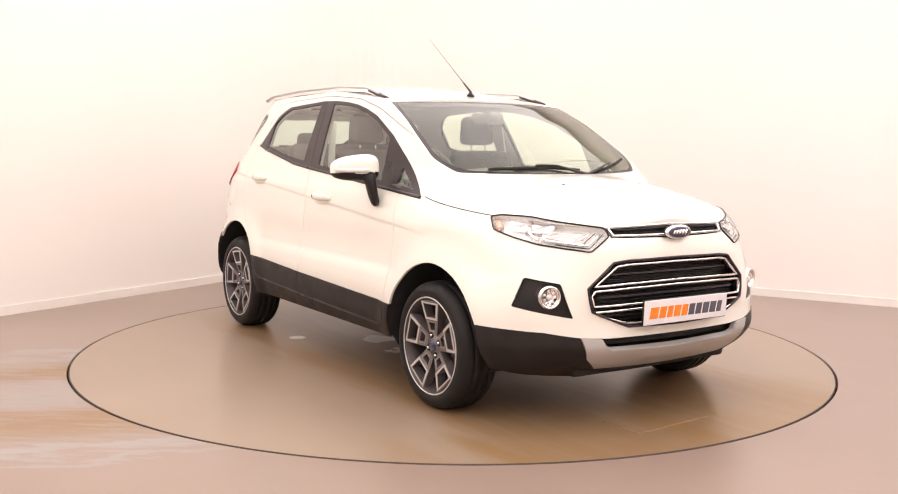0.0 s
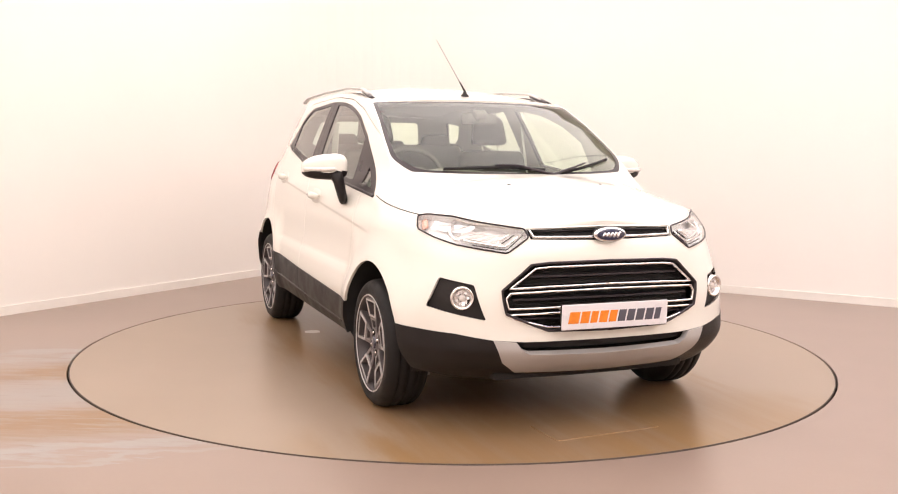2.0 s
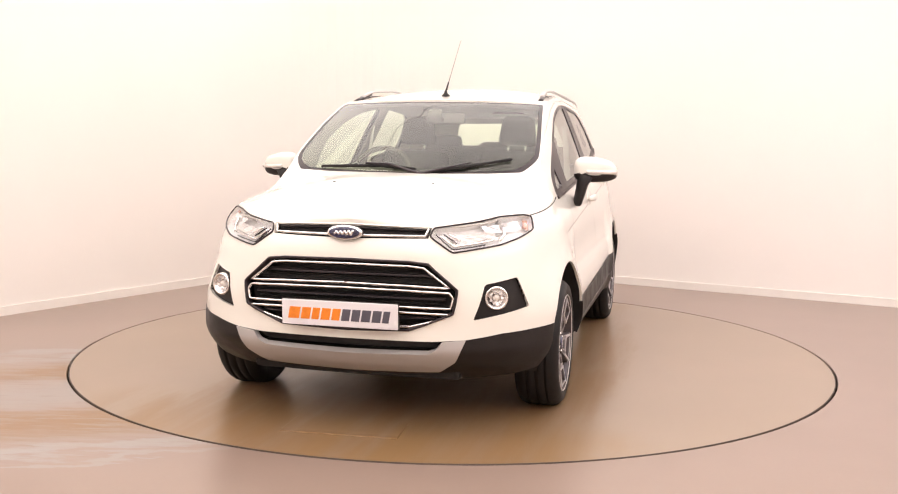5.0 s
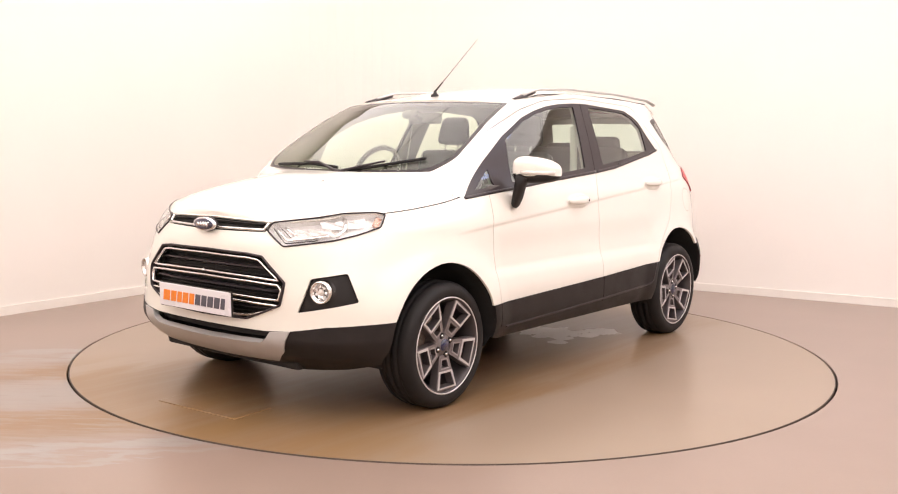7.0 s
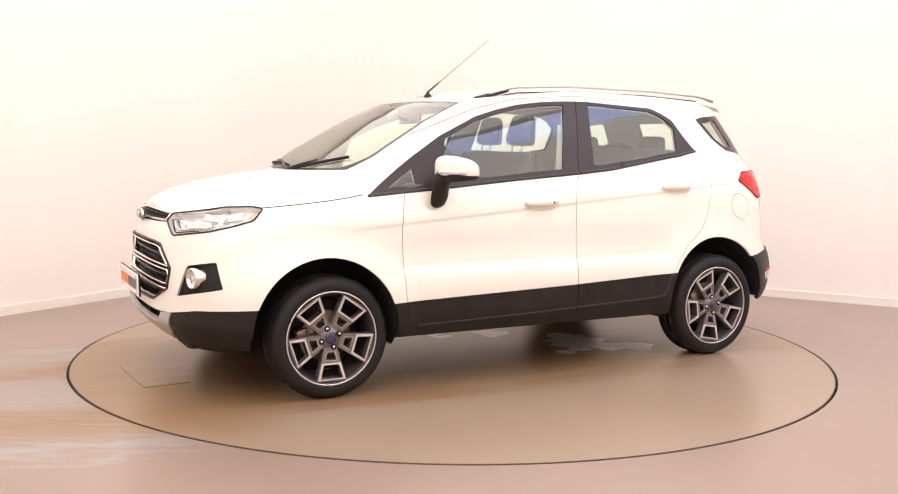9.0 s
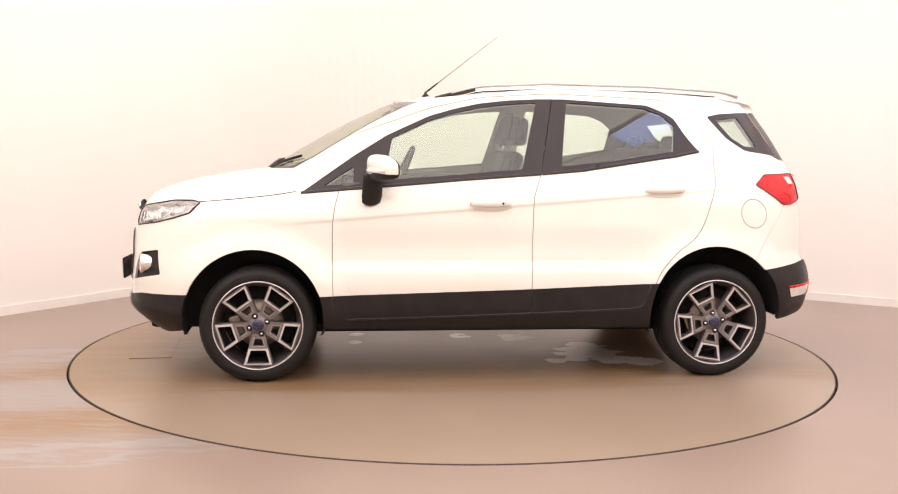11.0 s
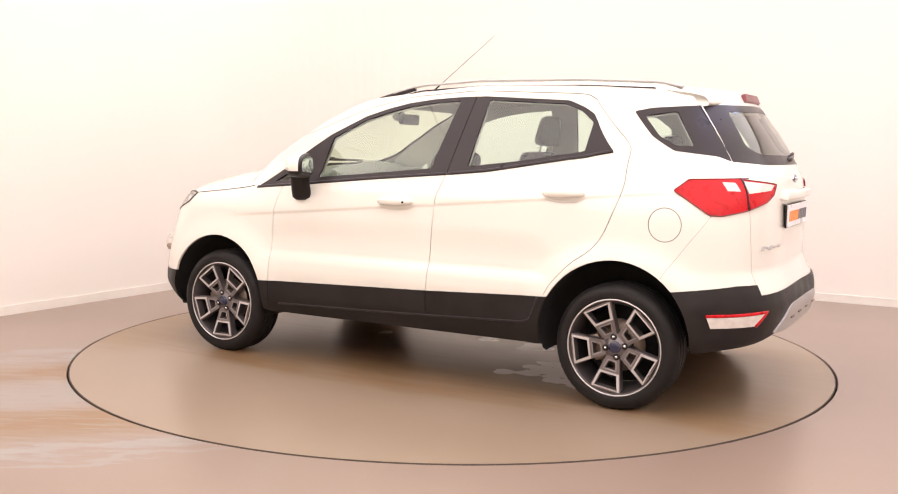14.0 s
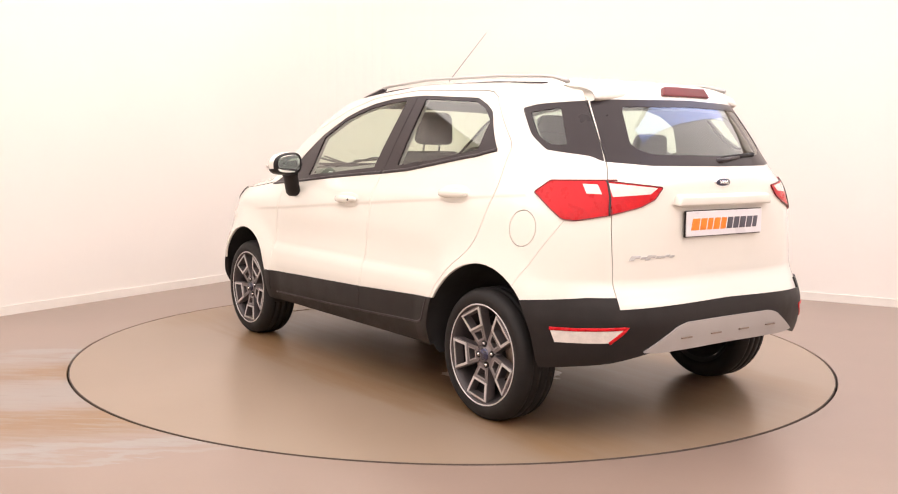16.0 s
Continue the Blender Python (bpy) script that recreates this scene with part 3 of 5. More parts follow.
HOLES = ("arch_f", "arch_r")
ORDER = list(SHAPES)


def cut_skin():
    """Triangulates the left half along all shapes and seams; gives points, triangles and each triangle's shape."""
    pts, edges = [], []

    def add(line, close):
        base = len(pts)
        pts.extend(Vector(p) for p in line)
        edges.extend((base + i, base + i + 1) for i in range(len(line) - 1))
        if close:
            edges.append((base + len(line) - 1, base))

    rim = np.concatenate([LOW, TOP[::-1]])
    add(rim, True)
    polys = {}
    for name, text in SHAPES.items():
        smooth = 0.03 if name == "glass_b" else 0.014 if name == "skid" else 0.012 if name in ("glass_f", "glass_r", "glass_c", "fog", "headlight", "tail", "quarter_black", "dlo") else 0
        polys[name] = path(text, True, smooth=smooth)
        add(polys[name], True)
    for seam in SEAMS:
        for side in offset_lines(seam, 0.0008 if seam is BUMPER_SEAM else SEAM_W):
            add(side, False)
    # rows of points along the side's crease
    for dz in (0.012, 0.004, -0.001, -0.006, -0.011, -0.016, -0.024):
        add(path([at("x%f,%f" % (x, 0.945 - 0.083 * x + dz)) for x in np.linspace(1.14, -1.45, 70)], gap=0.05), False)
    gs, gz = np.meshgrid(np.linspace(0, SEND, 126), np.arange(0.22, 1.62, 0.026))
    grid = np.stack([gs.ravel(), gz.ravel()], 1)
    grid = grid[inside(grid, rim)]
    pts.extend(Vector(p) for p in grid)
    vs, _, fs, *_ = delaunay_2d_cdt(pts, edges, [], 0, 1e-5)
    vs, fs = np.array([tuple(v) for v in vs]), np.array([tuple(f) for f in fs])
    mid = vs[fs].mean(1)
    keep = inside(mid, rim)
    fs, mid = fs[keep], mid[keep]
    # all triangles turn the same way
    a, b, c = vs[fs[:, 0]], vs[fs[:, 1]], vs[fs[:, 2]]
    area = (b[:, 0] - a[:, 0]) * (c[:, 1] - a[:, 1]) - (b[:, 1] - a[:, 1]) * (c[:, 0] - a[:, 0])
    fs[area < 0] = fs[area < 0][:, ::-1]
    ok = np.abs(area) > 1e-10
    fs, mid = fs[ok], mid[ok]
    label = np.full(len(fs), "fender", object)
    for name in reversed(ORDER):
        label[inside(mid, polys[name])] = name
    label[(label == "fender") & (mid[:, 0] > SF + CF - 0.2)] = "quarter_panel"
    for seam in SEAMS:
        near = far_from(mid, seam) < (0.0008 if seam is BUMPER_SEAM else SEAM_W) * 1.05
        label[near & ~np.isin(label, ("glass_f", "glass_r", "tail_white", "tail_window"))] = "seam"
    return vs, fs, label


SV, SFACES, SLABEL = cut_skin()


def sheet(keep, offset=0.0, rim=0.012, mirror=False):
    """Outer sheet of the chosen triangles, pushed out by offset, with a rim turned inwards."""
    fs = SFACES[keep]
    ids, inv = np.unique(fs, return_inverse=True)
    fs = inv.reshape(fs.shape)
    s, z = SV[ids, 0], SV[ids, 1]
    n = skin_normal(s, z)
    v = skin(s, z) + n * offset
    mid = (s < 1e-4) | (s > SEND - 1e-4)
    v[mid, 1] = 0
    count = {}
    for f in fs:
        for i in range(3):
            e = (f[i], f[(i + 1) % 3])
            count[e] = 1
    border = [e for e in count if (e[1], e[0]) not in count and not (mid[e[0]] and mid[e[1]])]
    V, F, N = list(v), [tuple(f) for f in fs], list(n)
    if rim:
        for a, b in border:
            k = len(V)
            t = np.cross(n[a], v[b] - v[a])
            t = -t / (np.linalg.norm(t) + 1e-12)
            V += [v[a], v[b], v[b] - n[b] * rim, v[a] - n[a] * rim]
            N += [t if rim > 0 else -t] * 4
            F.append((k, k + 3, k + 2, k + 1))
    V, N = np.array(V).reshape(-1, 3), np.array(N).reshape(-1, 3)
    if mirror:
        V, N = V * (1, -1, 1), N * (1, -1, 1)
        F = [tuple(reversed(f)) for f in F]
    return V, F, N


def panel(name, shapes, mat, parent, label="", offset=0.0, rim=0.012, whole=False, extra=None):
    """A panel out of the skin: whole joins both halves into one mesh, else a left and a right one are made."""
    keep = np.isin(SLABEL, shapes if isinstance(shapes, (list, tuple)) else [shapes])
    if extra is not None:
        keep &= extra
    a, b = sheet(keep, offset, rim), sheet(keep, offset, rim, True)
    if whole:
        n = len(a[0])
        return mesh(name, np.concatenate([a[0], b[0]]), a[1] + [tuple(i + n for i in f) for f in b[1]], mat, parent, label, True, np.concatenate([a[2], b[2]]))
    return [mesh(name, m[0], m[1], mat, parent, label, True, m[2]) for m in (a, b)]


def strip(line, width, thick, offset=0.0, mirror=False, close=False, cap=True):
    """A flat bar laid along a line on the skin."""
    line = np.asarray(line)
    c, n = skin(line[:, 0], line[:, 1]), skin_normal(line[:, 0], line[:, 1])
    if close:
        d = np.roll(c, -1, 0) - np.roll(c, 1, 0)
    else:
        d = np.gradient(c, axis=0)
    d /= np.linalg.norm(d, axis=1, keepdims=True) + 1e-12
    w = np.cross(n, d)
    c = c + n * offset
    prof = [(-0.5, 0), (-0.5, 0.6), (-0.32, 1), (0.32, 1), (0.5, 0.6), (0.5, 0)]
    vs, fs, k = [], [], len(prof)
    for p, nn, ww in zip(c, n, w):
        vs += [p + ww * width * a + nn * thick * b for a, b in prof]
    m = len(c)
    for i in range(m if close else m - 1):
        j = (i + 1) % m
        fs += [(i * k + q, j * k + q, j * k + q + 1, i * k + q + 1) for q in range(k - 1)]
    if not close:
        fs += ([tuple(range(k))] if cap else []) + [tuple(range((m - 1) * k, m * k))[::-1]]
    vs = np.array(vs)
    if not cap:
        vs[:k, 1] = 0.0
    if mirror:
        vs, fs = vs * (1, -1, 1), [tuple(reversed(f)) for f in fs]
    return vs, fs


def both(text, width, thick, offset=0.0, smooth=0):
    """A bar across the middle line, from a half line that starts there."""
    line = path(text, gap=0.02, smooth=smooth)
    a, b = strip(line, width, thick, offset, cap=False), strip(line, width, thick, offset, True, cap=False)
    n = len(a[0])
    return np.concatenate([a[0], b[0]]), a[1] + [tuple(i + n for i in f) for f in b[1]]

# ---- lofted tops: bonnet, windscreen, roof ----
def top_z(s):
    return np.interp(s, TOP[:, 0], TOP[:, 1])


bonnet_z = spline([1.22, 1.35, 1.5, 1.7, 1.82, 1.90, 1.945, 1.967], [1.136, 1.122, 1.100, 1.060, 1.026, 0.993, 0.964, 0.93])
roof_z = spline([-1.68, -1.55, -1.2, -0.8, -0.35, 0.0, 0.3, 0.45, 0.56], [1.555, 1.580, 1.622, 1.644, 1.647, 1.618, 1.568, 1.545, 1.525])


def loft(s0, s1, rows, cols, bow, centre, power, inset=0.004, v_edge=1.0, lift=0.0, flare=False):
    """Rows from side to side between the two upper rims; bow(t) pushes the middle ahead, centre(x) gives its height."""
    vs, n = [], 2 * cols + 1
    ss = np.linspace(s0, s1, rows)
    for k, s in enumerate(ss):
        p = skin(s, top_z(s))
        t = k / (rows - 1)
        b = bow(t)
        for j in range(-cols, cols + 1):
            v = math.sin(j / cols * math.pi / 2) * v_edge
            y = (p[1] - inset) * v if p[1] > inset else 0.0
            x = p[0] + b * (1 - abs(v) ** 2.2)
            h = centre(p[0] + b, p[2], t)
            pw = power + 4.7 * float(step(0.03, -0.02, h - p[2])) if flare else power
            vs.append((x, y, p[2] + (h - p[2]) * (1 - abs(v) ** pw) + lift))
    fs = []
    for i in range(rows - 1):
        for j in range(n - 1):
            fs.append((i * n + j, i * n + j + 1, (i + 1) * n + j + 1, (i + 1) * n + j))
    return vs, fs, n


def s_of(x, z):
    return at("x%f,%f" % (x, z))[0]


S_BON, S_WS, S_ROOF = s_of(1.0, 1.175), s_of(1.035, 1.14), s_of(0.39, 1.512)


def edge_rim(vs, fs, depth):
    """Adds a rim that turns down round the border of an open sheet."""
    count = {}
    for f in fs:
        for i in range(len(f)):
            count[(f[i], f[(i + 1) % len(f)])] = 1
    vs, out = list(map(tuple, vs)), list(fs)
    for a, b in [e for e in count if (e[1], e[0]) not in count]:
        k = len(vs)
        vs += [vs[a], vs[b], (vs[b][0], vs[b][1], vs[b][2] - depth), (vs[a][0], vs[a][1], vs[a][2] - depth)]
        out.append((k, k + 3, k + 2, k + 1))
    return vs, out


def on_windscreen(t, v, lift):
    """A point over the windscreen: t from its base to its head, v from the car's right (-1) to its left (1)."""
    s = S_WS + (S_ROOF - S_WS) * t
    p = skin(s, top_z(s))
    x = p[0] + (0.205 - 0.085 * t) * (1 - abs(v) ** 2.2)
    return (x + lift * 0.5, (p[1] - 0.002) * v, p[2] + (0.030 * t - 0.018) * (1 - v * v) + lift)


def tops(car):
    vs, fs, n = loft(0.0, S_BON, 54, 18, lambda t: 0.245 * t**2.5, lambda x, z, t: max(float(bonnet_z(x)), z) if t < 0.6 else float(bonnet_z(x)), 2.3, flare=True)
    bonnet = mesh("bonnet", *edge_rim(vs, fs, 0.01), PAINT, car, "smooth white bonnet", True)
    for sy in (-0.252, 0.252):
        vs, fs = lathe([(0.0, 0.012), (0.008, 0.011), (0.013, 0.004), (0.014, -0.01)], 12, "z", (1.488, sy, 1.082))
        mesh("washer_jet", vs, fs, CLAD, bonnet, "small dark washer jet", True)
    for m in (False, True):
        v, f = strip(path("x1.585,.958 x1.3,.986 x1.14,1.006 x1.06,1.02", gap=0.03), 0.005, 0.0015, 0.0, m)
        mesh("bonnet_joint", v, f, LINER, bonnet, "thin dark joint beside the bonnet", True)
    # cowl between bonnet and windscreen
    vs, fs, n = loft(s_of(1.08, 1.04), S_WS, 6, 14, lambda t: 0.19 + 0.02 * t, lambda x, z, t: 1.100 + 0.02 * t, 2.5, 0.05, v_edge=0.8, lift=-0.018)
    mesh("cowl", vs, fs, CLAD, car, "black plastic cowl below the windscreen", True)

    def outline(w0, w1, t0, t1, r_low, r_top):
        """Half outline of the pane in (v, t), with round corners, mirrored to a closed loop."""
        pts = [(x, t0) for x in np.linspace(0, w0 - r_low, 8)]
        pts += [(w0 - r_low + r_low * math.sin(a), t0 + r_low * 0.9 * (1 - math.cos(a))) for a in np.linspace(0.15, math.pi / 2, 8)]
        pts += [(w0 + (w1 - w0) * k, t0 + r_low * 0.9 + (t1 - r_top - t0 - r_low * 0.9) * k) for k in np.linspace(0.08, 1, 14)]
        pts += [(w1 - r_top + r_top * math.cos(a), t1 - r_top + r_top * math.sin(a)) for a in np.linspace(0.3, math.pi / 2, 5)]
        pts += [(x, t1) for x in np.linspace(w1 - r_top, 0, 8)[1:]]
        return np.array(pts + [(-x, t) for x, t in pts[::-1] if x > 1e-6])

    band, pane = outline(0.988, 0.985, 0.0, 1.0, 0.20, 0.03), outline(0.955, 0.952, 0.03, 0.965, 0.19, 0.04)
    frame_loop = np.array([(v, 0.0) for v in np.linspace(-1, 1, 40)] + [(1, t) for t in np.linspace(0, 1, 30)[1:]] + [(v, 1.0) for v in np.linspace(1, -1, 40)[1:]] + [(-1, t) for t in np.linspace(1, 0, 30)[1:-1]])
    pts, edges = [], []
    for lp in (frame_loop, band, pane):
        k = len(pts)
        pts += [Vector(q) for q in lp]
        edges += [(k + i, k + (i + 1) % len(lp)) for i in range(len(lp))]
    pts += [Vector((v, t)) for v in np.linspace(-0.97, 0.97, 40) for t in np.linspace(0.02, 0.98, 28)]
    v2, _, f2, *_ = delaunay_2d_cdt(pts, edges, [], 0, 1e-5)
    v2 = np.array([tuple(q) for q in v2])
    f2 = [tuple(f) if (v2[f[1]] - v2[f[0]])[0] * (v2[f[2]] - v2[f[0]])[1] - (v2[f[1]] - v2[f[0]])[1] * (v2[f[2]] - v2[f[0]])[0] > 0 else tuple(f)[::-1] for f in f2]
    mids = np.array([v2[list(f)].mean(0) for f in f2])
    in_pane, in_band = inside(mids, pane), inside(mids, band)
    place = [on_windscreen(float(t), float(v), 0.0) for v, t in v2]

    def piece(name, keep, mat, label):
        ids = sorted({i for f, k in zip(f2, keep) if k for i in f})
        at_ = {i: k for k, i in enumerate(ids)}
        mesh(name, [place[i] for i in ids], [tuple(at_[i] for i in f) for f, k in zip(f2, keep) if k], mat, car, label, True)

    piece("windscreen", in_pane, SCREEN, "raked clear windscreen")
    piece("windscreen_band", in_band & ~in_pane, GLOSSBLACK, "dark printed border of the windscreen")
    piece("windscreen_pillar", ~in_band & (mids[:, 0] > 0), PAINT, "white pillar edge beside the windscreen")
    piece("windscreen_pillar", ~in_band & (mids[:, 0] < 0), PAINT, "white pillar edge beside the windscreen")
    vs, fs, n = loft(S_ROOF + 0.006, SEND - 0.012, 60, 16, lambda t: 0.12 * max(0, 1 - 3.0 * t) ** 1.3 + 0.0, lambda x, z, t: max(float(roof_z(x)), z), 2.2, 0.003)
    mesh("roof", *edge_rim(vs, fs, 0.012), PAINT, car, "smooth white roof", True)
    lv = [(x, y * 0.955, z - 0.035) for x, y, z in vs if x > -1.6]
    keep = {i: k for k, i in enumerate(i for i, v in enumerate(vs) if v[0] > -1.6)}
    mesh("headliner", lv, [tuple(keep[i] for i in f) for f in fs if all(i in keep for i in f)], HEADLINER, car, "pale grey roof lining", True)


# ---- panels ----
def panels(car):
    panel("front_bumper", "bumper_f", PAINT, car, "white painted front bumper", whole=True)
    panel("front_fender", "fender", PAINT, car)
    doors = panel("front_door", "door_f", PAINT, car)
    rdoors = panel("rear_door", "door_r", PAINT, car)
    panel("quarter_panel", "quarter_panel", PAINT, car)
    panel("rear_bumper_corner", "bumper_r", PAINT, car, "white corner above the rear cladding")
    gate = panel("tailgate", "tailgate", PAINT, car, whole=True)
    panel("fuel_flap", "fuel", PAINT, car, "round white fuel flap", extra=None)
    panel("front_cladding", "clad_f", CLAD, car, "dark grey plastic lower bumper", whole=True, offset=0.003, rim=0.02)
    panel("side_sill", "sill", CLAD, car, "dark grey plastic sill cladding", offset=0.006, rim=0.02)
    panel("rear_cladding", "clad_r", CLAD, car, "dark grey plastic lower rear bumper", whole=True, offset=0.008, rim=0.02)
    panel("front_lip", "lip", SILVER, car, "silver skid plate under the front bumper", whole=True, offset=0.012, rim=0.03)
    panel("lower_intake", "intake", LINER, car, "dark lower air intake", whole=True, offset=-0.04, rim=0)
    panel("rear_skid_plate", "skid", SILVER, car, "silver skid plate in the rear bumper", whole=True, offset=0.016, rim=0.02)
    panel("reflector", "reflector", CLEARLENS, car, "clear and red rear bumper lamp", offset=0.009)
    panel("window_surround", "dlo", GLOSSBLACK, car, "dark pillar and window trim", offset=-0.002)
    panel("front_side_window", "glass_f", GLASS, doors[0], offset=-0.006, rim=0)
    panel("quarter_light", "glass_q", GLASS, car, offset=-0.006, rim=0)
    panel("rear_side_window", "glass_r", GLASS, rdoors[0], offset=-0.006, rim=0)
    panel("rear_quarter_trim", "quarter_black", GLOSSBLACK, car, "dark glass band behind the rear door", offset=0.0)
    panel("rear_quarter_window", "glass_c", GLASS, car, offset=-0.003, rim=0)
    panel("rear_window_border", "back_black", GLOSSBLACK, gate, "dark border of the rear window", whole=True)
    panel("rear_window", "glass_b", GLASS, gate, whole=True, offset=-0.002, rim=0)
    tl = panel("tail_lamp", "tail", REDLENS, car, "angular red tail lamp with a clear section", offset=0.006, rim=0.02)
    for k, t in enumerate(panel("clear_section", ["tail_white", "tail_window"], CLEARLENS, car, offset=0.0065, rim=0.0)):
        t.parent = tl[k]
    # joint backing with gap shade in its grey, and grey lining inside the pillars
    low = ~np.isin(SLABEL, ("arch_f", "arch_r", "glass_f", "glass_r", "glass_q", "glass_c", "glass_b", "grille", "intake", "headlight", "fog", "bonnet_grille"))
    mid = SV[SFACES].mean(1)
    keep = low & (mid[:, 1] < np.interp(mid[:, 0], [0, SF, SB, SEND], [1.2, 1.05, 1.25, 1.25]))
    for m in (False, True):
        v, f, n = sheet(keep, -0.009, 0, m)
        mesh("inner_shell", v, f, JOINT, car, "inner body shell with joint shade in its grey", True, n)
        v, f, n = sheet(low & (mid[:, 1] >= 1.0), -0.03, 0, m)
        mesh("pillar_lining", v, f, TRIMGREY, car, "grey lining of the pillars", True, n)
        # belt seals, lamp outlines
        for text, w, c in (("x1.035,1.013 x.61,1.050 x.18,1.090 x-.27,1.125", 0.016, "window_seal"), ("x-.275,1.125 x-.51,1.147 x-.95,1.217 x-1.178,1.257", 0.016, "window_seal")):
            v, f = strip(path(text), w, 0.006, 0.0, m)
            mesh(c, v, f, GLOSSBLACK, car, "", True)
    for m in (False, True):
        v, f = strip(path("x-1.69,.502 r.62,.512 r.69,.448", gap=0.02), 0.014, 0.004, 0.009, m)
        mesh("red_edge", v, f, REDLENS, car, "red edge of the rear bumper lamp", True)
        v, f = strip(path("x.80,.343 x.2,.358 x-.24,.373 x-.775,.394 x-.83,.41 x-.872,.53", gap=0.02, smooth=0.03), 0.010, 0.004, 0.005, m)
        mesh("sill_bead", v, f, GLOSSBLACK, car, "dark bead along the sill", True)
        v, f = strip(path(SHAPES["tail"], True, 0.02, 0.012), 0.005, 0.005, 0.0035, m, True)
        mesh("lamp_edge", v, f, DARKRED, tl[1 if m else 0], "dark red edge", True)
        v, f = strip(path("r.632,.985 r.622,1.06 r.610,1.13", gap=0.02), 0.009, 0.004, 0.006, m)
        mesh("lamp_divider", v, f, GLOSSBLACK, tl[1 if m else 0], "dark joint in the lamp", True)
    return gate, doors, rdoors


# ---- front: grilles, lamps, badge ----
def recess(name, shape, depth, mat, car, label):
    return panel(name, shape, mat, car, label, offset=-depth, rim=0, whole=True)


def frame_bar(name, text, width, thick, offset, mat, parent, label="", smooth=0):
    v, f = both(text, width, thick, offset, smooth)
    return mesh(name, v, f, mat, parent, label, True)


def front(car):
    g = recess("grille", "grille", 0.05, LINER, car, "dark recessed radiator grille with chrome bars")
    frame_bar("grille_surround", SHAPES["grille"], 0.012, 0.03, -0.022, GLOSSBLACK, g, "black outer rim")
    for text in ("f0,.757 f.29,.754 f.358,.747 f.476,.660 f.30,.668 f0,.672",
                 "f0,.650 f.30,.647 f.474,.640 f.493,.618 f.482,.572 f.3,.575 f0,.578",
                 "f0,.554 f.3,.551 f.472,.547 f.455,.528 f.305,.490 f0,.480"):
        frame_bar("chrome_bar", text, 0.011, 0.016, -0.012, CHROME, g, "bright chrome grille bar")
    for z, w in ((0.712, 0.40), (0.612, 0.46), (0.527, 0.42)):
        frame_bar("slat", "f0,%f f%f,%f" % (z, w, z), 0.012, 0.02, -0.04, GLOSSBLACK, g)
    # fine bars behind
    for z in np.arange(0.50, 0.76, 0.022):
        w = float(np.interp(z, [0.48, 0.56, 0.655, 0.765], [0.26, 0.45, 0.47, 0.34]))
        frame_bar("mesh_bar", "f0,%f f%f,%f" % (z, w, z), 0.006, 0.01, -0.048, CLAD, g)
    b = recess("bonnet_grille", "bonnet_grille", 0.02, LINER, car, "slim dark upper grille with a chrome line")
    frame_bar("chrome_bar", "f0,.880 f.348,.882 f.358,.912", 0.011, 0.016, -0.012, CHROME, b, "chrome line")
    frame_bar("slat", "f0,.914 f.34,.907", 0.006, 0.014, -0.014, CLAD, b)
    # badge
    bx = 2.012
    badge = mesh("front_badge", *oval(0.082, 0.033, 0.016, bx, 0, 0.892, 1), CHROME, car, "oval chrome badge", True)
    mesh("badge_face", *oval(0.071, 0.026, 0.006, bx + 0.012, 0, 0.892, 1), BADGEBLUE, badge, "dark oval badge face", True)
    v, f = tube([(bx + 0.019, 0.045 - 0.09 * i / 48, 0.892 + (0.010 - 0.00012 * i) * math.sin(i * 0.62 + 0.6)) for i in range(49)], 0.0055, 6)
    mesh("badge_mark", v, f, CHROME, badge, "bright scroll", True)
    rim = mesh("badge_rim", *oval(0.085, 0.0355, 0.010, bx - 0.004, 0, 0.892, 1), GLOSSBLACK, badge, "black rim", True)
    # fog lamps
    panel("fog_recess", "fog", CLAD, car, "dark plastic fog lamp surround", offset=-0.016, rim=-0.016)
    fl = None
    for sy in (1, -1):
        c = skin(*at("f.67,.617"))
        prof = [(0.0, -0.01), (0.036, -0.008), (0.040, 0.004), (0.046, 0.012), (0.051, 0.009), (0.053, -0.012), (0.054, -0.045)]
        v, f = lathe(prof, 28, "x")
        mm = pose(c[0] + 0.001, sy * c[1], c[2], 0, 0, sy * 16)
        v = [mm @ Vector(p) for p in v]
        ob = mesh("fog_lamp", v, f, CHROME, car, "round fog lamp with a bright bezel", True)
        v, f = lathe([(0.0, 0.012), (0.02, 0.010), (0.037, 0.0)], 24, "x")
        mesh("fog_lens", [mm @ Vector(p) for p in v], f, LENS, ob, "", True)
        v, f = lathe([(0.0, 0.006), (0.012, 0.003), (0.016, -0.006)], 16, "x")
        mesh("fog_bulb", [mm @ Vector(p) for p in v], f, CLEARLENS, ob, "", True)
        bm = bmesh.new()
        for i in range(7):
            w = 2 * math.pi * i / 7
            box(bm, (0.004, 0.013, 0.013), (-0.003, 0.026 * math.cos(w), 0.026 * math.sin(w)), (20 * math.sin(w), -20 * math.cos(w), 0), bevel=0.002, segs=1)
        for q in bm.verts:
            q.co = mm @ q.co
        part("fog_reflector", bm, FACET, ob, "faceted reflector")
